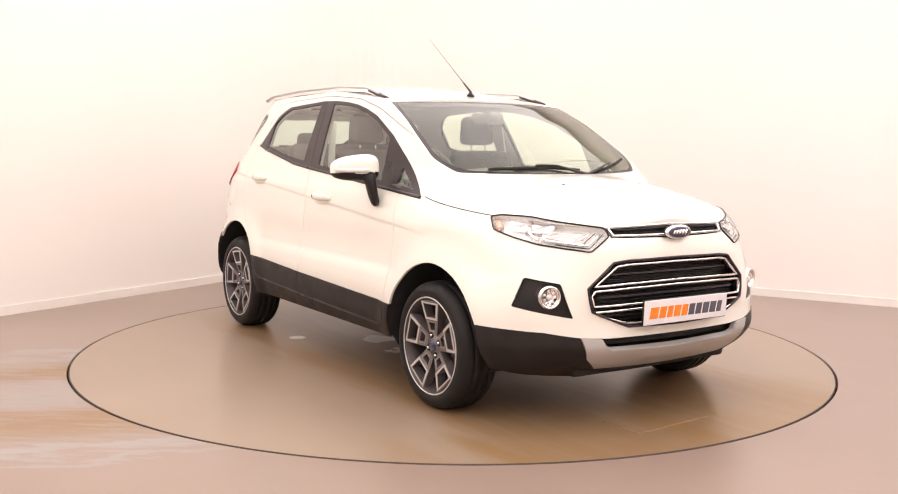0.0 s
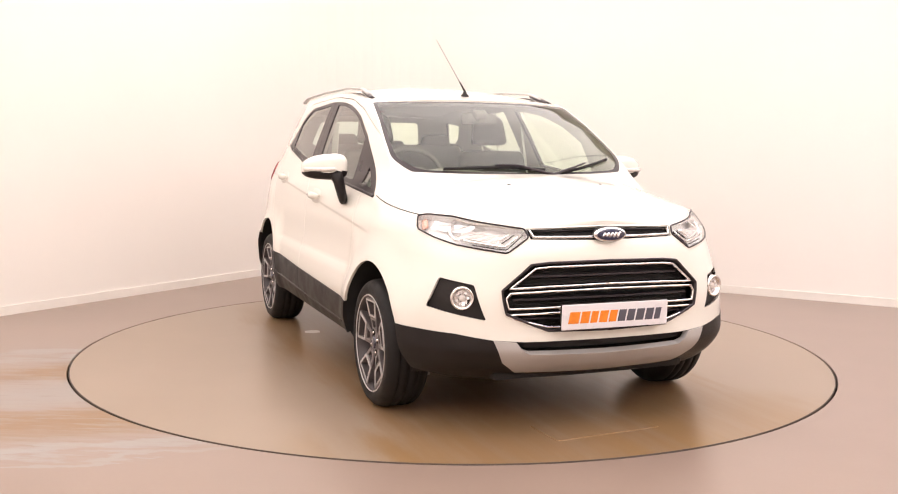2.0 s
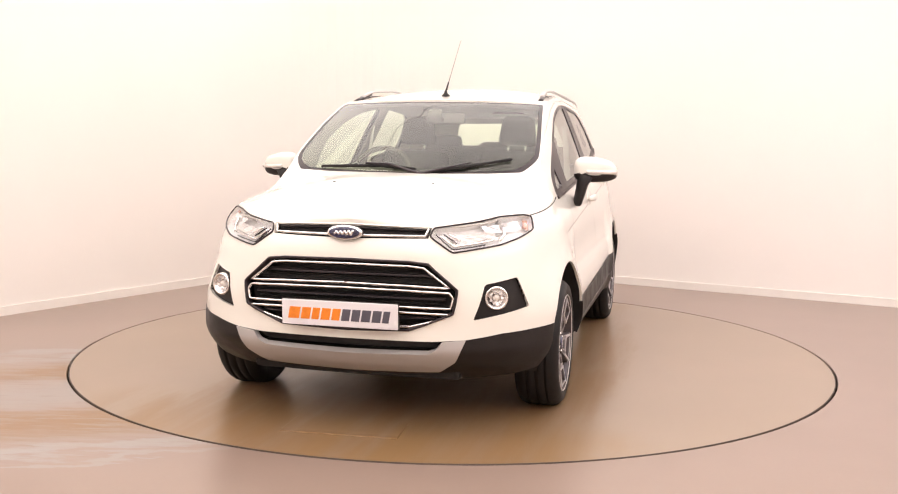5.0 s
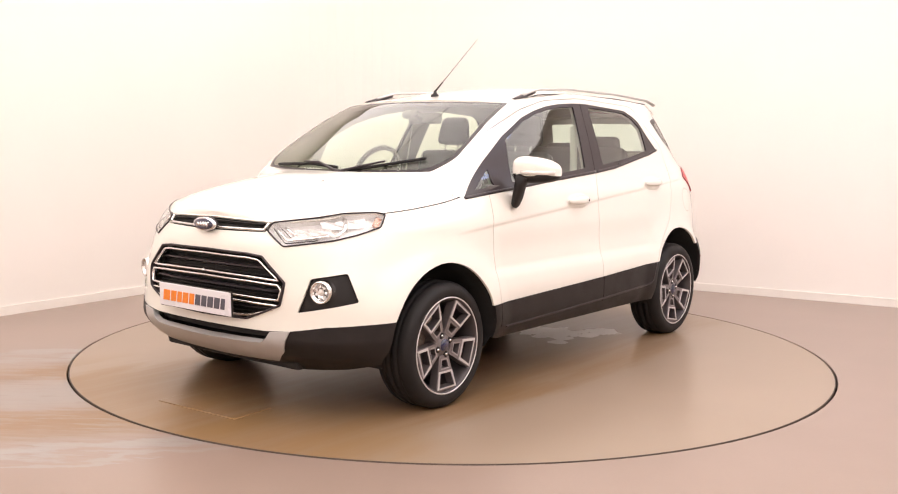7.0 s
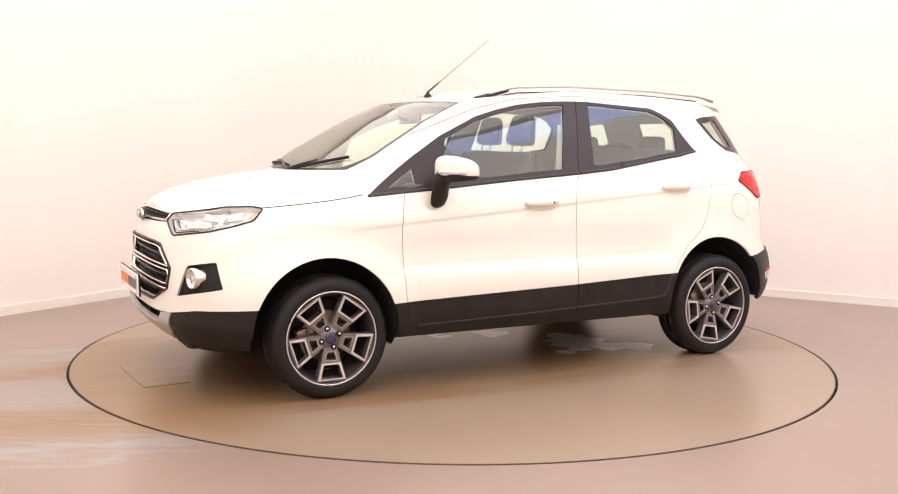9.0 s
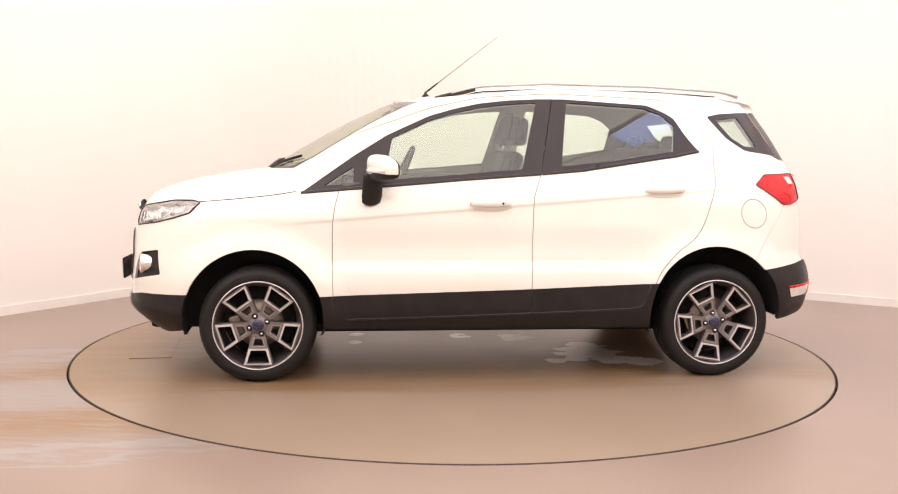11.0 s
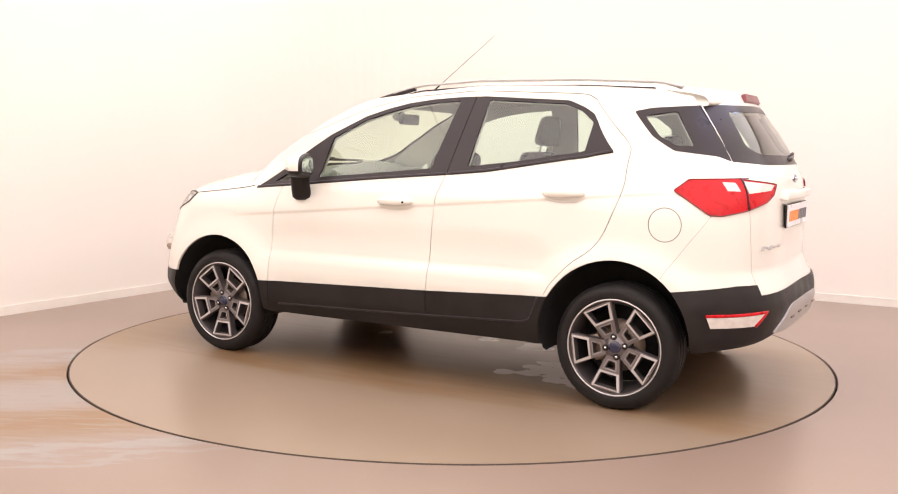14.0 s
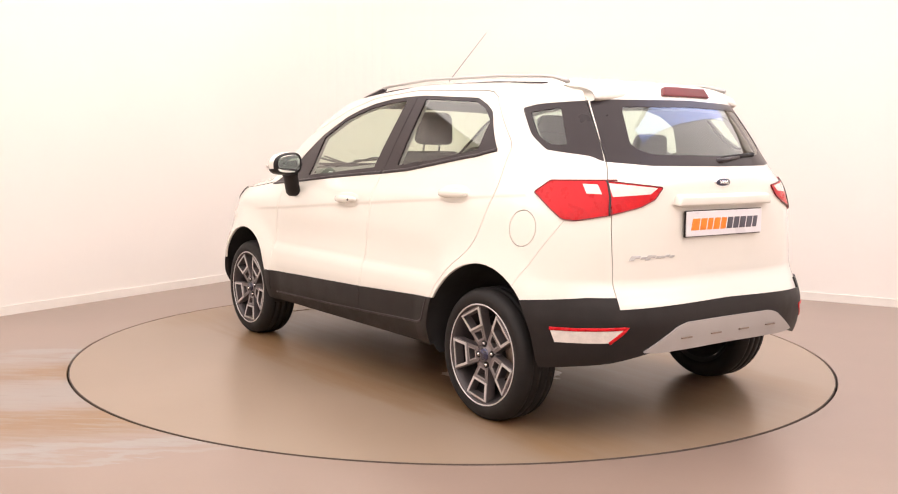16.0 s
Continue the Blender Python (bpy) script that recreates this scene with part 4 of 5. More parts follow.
    # headlamps
    housing = panel("headlamp", "headlight", LAMPBOWL, car, "angular clear headlamp with chrome reflectors", offset=-0.042, rim=-0.044)
    inner = panel("lamp_lens", "headlight", LENS, car, offset=0.003, rim=0.0)
    for k_side, sy in enumerate((1, -1)):
        inner[k_side].parent = housing[k_side]
        v, f = strip(path(SHAPES["headlight"], True, 0.02, 0.012), 0.007, 0.006, 0.0, sy < 0, True)
        mesh("lamp_rim", v, f, GLOSSBLACK, housing[k_side], "thin black edge", True)
        # main reflector: facets side by side, each a little turned; then a smaller one for the side beam
        for code0, code1, rows, cols, deep in (("f.455,.905", "f.64,.858", 3, 7, 0.030), ("x1.80,.942", "x1.68,.905", 2, 4, 0.026)):
            (s0, z0), (s1, z1) = at(code0), at(code1)
            vs, fs = [], []
            for i in range(rows):
                for j in range(cols):
                    k = len(vs)
                    for di, dj in ((0, 0), (0, 1), (1, 1), (1, 0)):
                        u, w = (j + dj) / cols, (i + di) / rows
                        zz = z0 + (z1 - z0) * w + 0.018 * (u - 0.5) * (1 if rows == 3 else 0.4)
                        ss = s0 + (s1 - s0) * (u + 0.10 * w - 0.05)
                        bowl = deep * (0.4 + 0.6 * math.sin(math.pi * min(1, max(0, u)))) + 0.006 * ((di + dj + i + j) % 2)
                        c = skin(ss, zz) - skin_normal(np.array([ss]), np.array([zz]))[0] * bowl
                        vs.append((c[0], c[1] * sy, c[2]))
                    fs.append((k, k + 1, k + 2, k + 3))
            mesh("reflector", vs, fs, FACET, housing[k_side], "bright faceted reflector")
        for text, w, dep, mt, nm in (("f.392,.892 f.47,.828 f.60,.846", 0.004, -0.012, GLOSSBLACK, "dark_trim"), ("f.405,.893 f.475,.842 f.63,.866", 0.010, -0.016, CHROME, "lamp_trim"),
                                     ("f.425,.896 f.485,.856", 0.004, -0.018, GLOSSBLACK, "dark_trim"), ("f.44,.902 f.50,.868", 0.009, -0.02, CHROME, "lamp_trim"),
                                     ("f.52,.856 f.60,.874 f.655,.892", 0.006, -0.026, TRIMGREY, "dark_trim"), ("f.66,.930 f.672,.895 f.655,.862", 0.014, -0.022, CHROME, "lamp_trim"),
                                     ("f.45,.921 f.60,.938 x1.74,.950", 0.006, -0.008, TRIMGREY, "dark_trim")):
            v, f = strip(path(text, gap=0.02, smooth=0.01), w, 0.008, dep, sy < 0)
            mesh(nm, v, f, mt, housing[k_side], "angular inner lamp trim", True)
        v, f = strip(path("x1.595,.950 x1.635,.912", gap=0.015), 0.03, 0.012, -0.03, sy < 0)
        mesh("indicator", v, f, AMBER, housing[k_side], "amber indicator", True)
        v, f = strip(path("x1.72,.958 x1.75,.895", gap=0.015), 0.02, 0.012, -0.035, sy < 0)
        mesh("lamp_divider", v, f, SILVER, housing[k_side], "grey divider", True)


def oval(a, b, t, x, y, z, face, n=36):
    """A domed oval plate facing ahead (face 1) or back (-1)."""
    vs, fs = [], []
    for r, h in ((1.0, 0.0), (1.0, 0.5), (0.93, 0.9), (0.5, 1.0)):
        for i in range(n):
            w = 2 * math.pi * i / n
            vs.append((x + face * h * t, y + a * r * math.cos(w), z + b * r * math.sin(w)))
    for k in range(3):
        for i in range(n):
            j = (i + 1) % n
            fs.append((k * n + i, k * n + j, (k + 1) * n + j, (k + 1) * n + i))
    vs.append((x + face * t, y, z))
    fs += [(3 * n + i, 3 * n + (i + 1) % n, 4 * n) for i in range(n)]
    return vs, (fs if face > 0 else [f[::-1] for f in fs])


def plate(parent, x, z, lean, face, name, label):
    """A dealer's show plate: a white plate with slanted orange and grey printed blocks."""
    bm = bmesh.new()
    box(bm, (0.012, 0.535, 0.112), bevel=0.004)
    m = pose(x, 0, z, 0, lean, 0 if face > 0 else 180)
    for v in bm.verts:
        v.co = m @ v.co
    base = part(name, bm, PLATEWHITE, parent, label)
    bm = bmesh.new()
    box(bm, (0.01, 0.543, 0.119), bevel=0.004)
    for v in bm.verts:
        v.co = m @ (v.co + Vector((-0.005, 0, 0)))
    part("plate_holder", bm, CLAD, base, "dark plate holder")
    widths = [0.056, 0.047, 0.040, 0.047, 0.043, 0.043, 0.043, 0.046, 0.045, 0.036]
    widths = [w * 1.06 for w in widths]
    y = -0.238
    for i, w in enumerate(widths):
        bm = bmesh.new()
        box(bm, (0.003, w - 0.008, 0.052), bevel=0.0012, segs=1)
        for v in bm.verts:
            v.co.y += v.co.z * 0.18
            v.co = m @ (v.co + Vector((0.0065, y + w / 2, -0.002)))
        part("print_block", bm, ORANGE if i < 5 else GREYPRINT, base, "orange print" if i < 5 else "dark grey print")
        y += w
    return base


# ---- wheels ----
WHEEL_R, TYRE_W = 0.313, 0.205


def wheel_meshes():
    """Shared meshes of one wheel: it stands at the origin with its face to +y."""
    made = {}

    def keep(name, vs, fs, mat, smooth=True):
        me = bpy.data.meshes.new(name)
        me.from_pydata([tuple(v) for v in vs], [], fs)
        for m in mat if isinstance(mat, (list, tuple)) else [mat]:
            me.materials.append(m)
        if smooth:
            me.shade_smooth()
        made[name] = me
        return me

    R, h = WHEEL_R, TYRE_W / 2
    prof = [(0.228, h - 0.016), (0.232, h - 0.004), (0.243, h + 0.002), (0.266, h + 0.006), (0.285, h + 0.001), (0.299, h - 0.012), (0.308, h - 0.026), (R, h - 0.045)]
    for g in (0.045, 0.0, -0.045):
        prof += [(R, g + 0.006), (R - 0.008, g + 0.004), (R - 0.008, g - 0.004), (R, g - 0.006)]
    prof += [(R, -h + 0.045), (0.308, -h + 0.026), (0.299, -h + 0.012), (0.285, -h), (0.262, -h - 0.005), (0.235, -h), (0.218, -h + 0.016)]
    vs, fs = lathe(prof, 112)
    # shoulder blocks: every other section of the tread's edge is cut a little lower
    k = len(prof)
    vs = [((x * 0.994, y, z * 0.994) if (i // k) % 2 == 0 and i % k in (6, 7, k - 8, k - 7) else (x, y, z)) for i, (x, y, z) in enumerate(vs)]
    keep("tyre", vs, fs, RUBBER)
    vs, fs = lathe([(0.227, h - 0.018), (0.239, h - 0.008), (0.241, h - 0.002), (0.237, h + 0.001), (0.229, h - 0.001), (0.223, h - 0.012), (0.216, h - 0.03), (0.206, h - 0.06), (0.196, -h + 0.05), (0.2, -h + 0.02), (0.225, -h + 0.005)], 72)
    keep("rim", vs, fs, RIMDARK)
    vs, fs = lathe([(0.2305, h - 0.006), (0.2335, h + 0.0022), (0.2365, h + 0.0032), (0.2395, h + 0.0005)], 72)
    keep("rim_edge", vs, fs, ALLOY)
    # one spoke: a frame with an outer and an inner window
    outer = [(-0.034, 0.050), (-0.050, 0.112), (-0.081, 0.219), (0.081, 0.219), (0.050, 0.112), (0.034, 0.050)]
    win1 = [(-0.040, 0.136), (-0.060, 0.204), (0.060, 0.204), (0.040, 0.136)]
    win2 = [(-0.018, 0.074), (-0.029, 0.112), (0.029, 0.112), (0.018, 0.074)]

    def shrink(poly, d):
        c = Vector((sum(p[0] for p in poly) / len(poly), sum(p[1] for p in poly) / len(poly)))
        return [tuple(Vector(p) + (c - Vector(p)).normalized() * d) for p in poly]

    loops = [outer, win1, win2]
    pts, edges = [], []
    for lp in loops:
        b = len(pts)
        pts += [Vector(p) for p in lp]
        edges += [(b + i, b + (i + 1) % len(lp)) for i in range(len(lp))]
    v2, _, f2, *_ = delaunay_2d_cdt(pts, edges, [], 0, 1e-6)
    v2 = np.array([tuple(v) for v in v2])
    f2 = [f for f in f2 if inside(v2[list(f)].mean(0)[None], np.array(outer))[0] and not inside(v2[list(f)].mean(0)[None], np.array(win1))[0] and not inside(v2[list(f)].mean(0)[None], np.array(win2))[0]]

    def dish(r):
        return h - 0.006 - 0.020 * max(0, min(1, (0.20 - r) / 0.14)) ** 0.8

    vs, fs, mi = [], [], []
    for x, z in v2:
        vs.append((x, dish(math.hypot(x, z)), z))
    for f in f2:
        fs.append(tuple(f))
        mi.append(0)
    count = {}
    for f in f2:
        for i in range(3):
            count[(f[i], f[(i + 1) % 3])] = 1
    for a, b in [e for e in count if (e[1], e[0]) not in count]:
        k = len(vs)
        pa, pb = vs[a], vs[b]
        # slanted flank, then straight down
        vs += [pa, pb, (pb[0], pb[1] - 0.045, pb[2]), (pa[0], pa[1] - 0.045, pa[2])]
        fs.append((k, k + 1, k + 2, k + 3))
        mi.append(1)
    me = keep("spoke", vs, fs, [ALLOYGREY, ALLOYGREY], False)
    # bright machined edges round the windows
    ev, ef = [], []
    for lp, w in ((win1, 0.0105),):
        big = [tuple(Vector(p) - (Vector((0, sum(q[1] for q in lp) / 4)) - Vector(p)).normalized() * w * 1.35) for p in lp]
        n = len(lp)
        b = len(ev)
        for i in range(n):
            for q, up in ((lp[i], 0.0), (lp[i], 0.004), (big[i], 0.004), (big[i], 0.0)):
                ev.append((q[0], dish(math.hypot(*q)) + up, q[1]))
        for i in range(n):
            j = (i + 1) % n
            for c in range(3):
                ef.append((b + i * 4 + c, b + j * 4 + c, b + j * 4 + c + 1, b + i * 4 + c + 1))
    keep("machined_edge", ev, ef, ALLOY, False)
    # plain raised lip round the small inner window
    ev, ef = [], []
    for i in range(4):
        q = win2[i]
        g = tuple(Vector(q) - (Vector((0, 0.093)) - Vector(q)).normalized() * 0.009)
        for w, up in ((q, -0.002), (q, 0.0025), (g, 0.003), (g, -0.001)):
            ev.append((w[0], dish(math.hypot(*w)) + up, w[1]))
    for i in range(4):
        j = (i + 1) % 4
        ef += [(i * 4 + c, j * 4 + c, j * 4 + c + 1, i * 4 + c + 1) for c in range(3)]
    keep("inner_edge", ev, ef, ALLOYMID, False)
    vs, fs = lathe([(0.0, h - 0.020), (0.03, h - 0.021), (0.034, h - 0.026), (0.062, h - 0.030), (0.070, h - 0.04), (0.072, h - 0.09)], 40)
    keep("hub", vs, fs, ALLOYGREY)
    vs, fs = lathe([(0.0, h - 0.013), (0.023, h - 0.0135), (0.0295, h - 0.017), (0.031, h - 0.024)], 28)
    keep("hub_cap", vs, fs, BADGEBLUE)
    vs, fs = lathe([(0.0, h - 0.018), (0.005, h - 0.018), (0.0075, h - 0.021), (0.009, h - 0.036)], 8)
    keep("wheel_nut", vs, fs, CHROME)
    # proud dark discs, their colour standing in for the shade inside the nut holes
    vs, fs = lathe([(0.0, h - 0.0235), (0.0155, h - 0.0235), (0.0175, h - 0.03)], 16)
    keep("nut_hole_shade", vs, fs, LINER)
    vs, fs = lathe([(0.06, 0.012), (0.13, 0.012), (0.13, 0.0), (0.06, -0.002)], 40)
    keep("brake_disc", vs, fs, STEEL)
    vs, fs = lathe([(0.0, -0.05), (0.19, -0.052), (0.2, -0.09)], 40)
    keep("back_plate", vs, fs, LINER)
    bm = bmesh.new()
    box(bm, (0.06, 0.06, 0.13), (0.115, 0.0, 0.02), bevel=0.012)
    me = bpy.data.meshes.new("caliper")
    bm.to_mesh(me)
    bm.free()
    me.materials.append(STEEL)
    made["caliper"] = me
    return made


def wheel(meshes, car, x, side, turn, z=WHEEL_R - 0.004):
    w = new("wheel")
    w.parent = car
    w.matrix_basis = pose(x, side * 0.777, z, 0, 0, 0 if side > 0 else 180) @ pose(0, 0, 0, 0, turn, 0)
    tagged(w, "five-spoke grey and silver alloy wheel with low-profile tyre")

    def put(name, m=Matrix()):
        ob = new(name, meshes[name])
        ob.parent = w
        ob.matrix_basis = m
        return ob

    for name in ("tyre", "rim", "rim_edge", "hub", "hub_cap", "brake_disc", "back_plate"):
        put(name)
    put("caliper", pose(0, 0, 0, 0, -turn + (20 if side > 0 else 160), 0))
    for i in range(5):
        put("spoke", pose(0, 0, 0, 0, 72 * i, 0))
        put("machined_edge", pose(0, 0, 0, 0, 72 * i, 0))
        put("inner_edge", pose(0, 0, 0, 0, 72 * i, 0))
    for i in range(4):
        put("wheel_nut", pose(0, 0, 0, 0, 90 * i + 20, 0) @ pose(0, 0, 0.050))
        put("nut_hole_shade", pose(0, 0, 0, 0, 90 * i + 20, 0) @ pose(0, 0, 0.050))
    return w


def arches(car):
    for cx, cz, r in ((1.285, 0.345, 0.372), (-1.25, 0.36, 0.376)):
        for sy in (1, -1):
            vs, fs = [], []
            n = 32
            for i in range(n + 1):
                w = math.pi * (-0.12 + 1.24 * i / n)
                for rr, y in ((r + 0.004, 0.90), (r + 0.012, 0.80), (r + 0.02, 0.55), (0.02, 0.54)):
                    px, pz = cx + rr * math.cos(w), max(0.345 if cx < 0 and math.cos(w) < 0 else 0.25, cz + rr * math.sin(w))
                    if y == 0.90:
                        y = float(skin(*at("x%f,%f" % (px, pz)))[1]) - 0.010
                    vs.append((px, sy * y, pz))
            for i in range(n):
                for k in range(3):
                    q = (i * 4 + k, (i + 1) * 4 + k, (i + 1) * 4 + k + 1, i * 4 + k + 1)
                    fs.append(q if sy > 0 else q[::-1])
            mesh("wheel_arch_liner", vs, fs, LINER, car, "dark wheel arch liner", True)
    bm = bmesh.new()
    box(bm, (2.75, 1.02, 0.14), (0.22, 0, 0.27), bevel=0.02)
    box(bm, (1.55, 1.6, 0.10), (0.02, 0, 0.315), bevel=0.02)
    box(bm, (0.5, 1.0, 0.12), (1.64, 0, 0.29), bevel=0.03)
    box(bm, (0.72, 1.0, 0.10), (-1.52, 0, 0.47), bevel=0.03)
    part("underbody", bm, LINER, car, "dark underbody")
    vs, fs = tube([(1.2605, -0.7, 0.312), (1.2605, 0.7, 0.312)], 0.03)
    mesh("axle", vs, fs, LINER, car, "", True)
    vs, fs = tube([(-1.2605, -0.7, 0.30), (-1.2605, 0.7, 0.30)], 0.05)
    mesh("axle", vs, fs, LINER, car, "", True)
    vs, fs = tube([(-1.1, -0.35, 0.28), (-1.5, -0.42, 0.33), (-1.72, -0.42, 0.40)], 0.03)
    mesh("exhaust", vs, fs, STEEL, car, "metal exhaust pipe", True)


# ---- things on the body ----
def handles(doors, rdoors):
    for xa, za, ds in ((0.018, 0.967, doors), (-0.96, 1.045, rdoors)):
        for k, sy in enumerate((1, -1)):
            pts, rad = [], []
            for i in range(13):
                t = i / 12
                x = xa + 0.112 - 0.224 * t
                y = float(side_y(np.array(x), np.array(za))) + 0.012 + 0.022 * math.sin(math.pi * t) ** 0.6
                pts.append((x, sy * y, za + 0.004 * (t - 0.5)))
                rad.append((0.009 * (0.4 + math.sin(math.pi * t) ** 0.5), 0.022 * (0.35 + 0.65 * math.sin(math.pi * t) ** 0.4)))
            v, f = tube(pts, rad, 12)
            h = mesh("door_handle", v, f, PAINT, ds[k], "white painted pull handle", True)
            # shallow cup behind the grip
            cv, cf, n = [], [], 32
            for r in (1.0, 0.86, 0.45):
                for j in range(n):
                    u, w = math.cos(2 * math.pi * j / n), math.sin(2 * math.pi * j / n)
                    px = xa - 0.004 + 0.118 * r * math.copysign(abs(u) ** 0.8, u)
                    pz = za - 0.004 + 0.043 * r * math.copysign(abs(w) ** 0.8, w)
                    py = float(side_y(np.array(px), np.array(pz))) + (0.0035 if r == 0.86 else 0.001 if r == 1.0 else 0.0022)
                    cv.append((px, sy * py, pz))
            for i in range(2):
                for j in range(n):
                    q = (i * n + j, i * n + (j + 1) % n, (i + 1) * n + (j + 1) % n, (i + 1) * n + j)
                    cf.append(q if sy < 0 else q[::-1])
            q = tuple(range(2 * n, 3 * n))
            cf.append(q if sy < 0 else q[::-1])
            mesh("handle_cup", cv, cf, PAINT, h, "", True)
            if ds is doors:
                y = float(side_y(np.array(xa - 0.06), np.array(za))) + 0.038
                v, f = lathe([(0.0, 0.004), (0.006, 0.003), (0.007, -0.01)], 12, "y", (xa - 0.065, 0, za))
                mesh("lock", [(p[0], sy * (y + p[1]), p[2]) for p in v], f, CLAD, h, "", True)


def wing_mirrors(car):
    def bulge(v, p):
        return math.copysign(abs(v) ** p, v)

    for sy in (1, -1):
        vs, fs, n, m = [], [], 36, 22
        for i in range(m + 1):
            a = math.pi * i / m
            for j in range(n):
                b = 2 * math.pi * j / n
                px = bulge(math.cos(a), 0.75)
                ry, rz = bulge(math.sin(a), 0.5) * bulge(math.cos(b), 0.62), bulge(math.sin(a), 0.5) * bulge(math.sin(b), 0.62)
                out = (ry + 1) / 2
                x = 0.630 + px * 0.063 - 0.072 * out**2
                z = 1.152 + rz * (0.075 - 0.022 * out) - 0.012 * out + (0.010 * (1 - ry * ry) if rz > 0 else 0)
                vs.append((x, sy * (0.937 + ry * 0.117), z))
        for i in range(m):
            for j in range(n):
                q = (i * n + j, i * n + (j + 1) % n, (i + 1) * n + (j + 1) % n, (i + 1) * n + j)
                fs.append(q if sy < 0 else q[::-1])
        cap, low, back, glass = [], [], [], []
        for f in fs:
            c = sum((Vector(vs[i]) for i in f), Vector()) / 4
            row = min(i // n for i in f)
            if row >= m - 1:
                continue
            if row >= m - 4:
                glass.append(f)
            elif row >= m - 8:
                back.append(f)
            elif c.z < 1.131:
                low.append(f)
            else:
                cap.append(f)
        end = [(m - 1) * n + j for j in range(n)]
        glass.append(tuple(end if sy < 0 else end[::-1]))

        def only(faces):
            ids = sorted({i for f in faces for i in f})
            at_ = {i: k for k, i in enumerate(ids)}
            return [vs[i] for i in ids], [tuple(at_[i] for i in f) for f in faces]

        top = mesh("wing_mirror", *only(cap), PAINT, car, "white wing mirror on a dark foot", True)
        mesh("mirror_lower", *only(low), CLAD, top, "dark lower housing", True)
        mesh("mirror_bezel", *only(back), CLAD, top, "dark rear rim", True)
        mesh("mirror_glass", *only(glass), MIRROR, top, "mirror glass", True)
        v, f = tube([(0.648, sy * 0.885, 1.118), (0.654, sy * 0.872, 1.07), (0.658, sy * 0.858, 1.005), (0.662, sy * 0.848, 0.968), (0.664, sy * 0.845, 0.953)], [(0.066, 0.04), (0.056, 0.030), (0.058, 0.026), (0.054, 0.022), (0.034, 0.012)], 16)
        mesh("mirror_foot", v, f, CLAD, top, "dark mirror foot", True)
        pts = [(0.684 - 0.080 * t**2, sy * (0.895 + 0.155 * t), 1.140 - 0.002 * t) for t in np.linspace(0, 1, 9)]
        v, f = tube(pts, (0.010, 0.0115), 8)
        mesh("side_repeater", v, f, CLEARLENS, top, "clear indicator strip", True)


def rails(car):
    for sy in (1, -1):
        xs = np.linspace(0.30, -1.46, 40)
        pts, rad = [], []
        for x in xs:
            t = (0.30 - x) / 1.76
            rise = min(1.0, min(t / 0.16, (1 - t) / 0.06)) ** 0.8 if 0 < t < 1 else 0.0
            y = 0.572 - 0.03 * math.sin(math.pi * t) - 0.012 * t
            base = float(np.interp(x, [-1.45, -0.94, -0.35, 0.06, 0.33], [1.572, 1.600, 1.606, 1.583, 1.535]))
            pts.append((x, sy * y, base + 0.023 * rise))
            rad.append((0.015, 0.0075 + 0.003 * (1 - rise)))
        v, f = tube(pts[2:], rad[2:], 10)
        r = mesh("roof_rail", v, f, SILVER, car, "slim silver roof rail on dark feet", True)
        for lo, hi in ((0, 5),):
            foot = [(p[0], p[1], p[2] - 0.008) for p in pts[lo:hi + 1]]
            v, f = tube(foot, (0.0155, 0.014), 8)
            mesh("rail_foot", v, f, GLOSSBLACK, r, "dark rail foot", True)
        v, f = tube([(p[0], p[1] + sy * 0.006, p[2] - 0.03) for p in pts[3:37]], (0.004, 0.004), 6)
        mesh("rail_joint", v, f, GLOSSBLACK, r, "dark joint strip", True)


def antenna(car):
    v, f = lathe([(0.0, 0.03), (0.007, 0.028), (0.011, 0.012), (0.024, 0.0), (0.027, -0.012)], 16, "z", (0.305, 0, 1.574))
    a = mesh("aerial", v, f, CLAD, car, "thin roof aerial", True)
    tip = (-0.136, -0.02, 1.943)
    base = (0.30, 0.0, 1.60)
    pts = [tuple(base[k] + (tip[k] - base[k]) * t for k in range(3)) for t in (0, 0.16, 0.165, 0.6, 1.0)]
    v, f = tube(pts, [0.006, 0.0045, 0.002, 0.0016, 0.0012], 8)
    mesh("mast", v, f, CLAD, a, "thin dark aerial mast", True)


def wipers(car):
    blades = [([(0.03, -0.66), (0.045, -0.42), (0.055, -0.16), (0.035, 0.12)], [(-0.02, 0.30), (0.01, 0.1), (0.06, -0.10), (0.06, -0.28)]),
              ([(0.015, 0.24), (0.045, 0.46), (0.08, 0.64), (0.115, 0.80)], [(-0.03, -0.02), (-0.005, 0.15), (0.035, 0.35), (0.075, 0.52)])]
    for blade, arm in blades:
        v, f = tube([on_windscreen(t, q, 0.018) for t, q in arm], [(0.013, 0.009), (0.010, 0.008), (0.007, 0.006), (0.006, 0.005)], 8)
        w = mesh("wiper", v, f, GLOSSBLACK, car, "black windscreen wiper", True)
        v, f = tube([on_windscreen(t, q, 0.010) for t, q in blade], (0.006, 0.008), 8)
        mesh("wiper_blade", v, f, RUBBER, w, "black wiper blade", True)


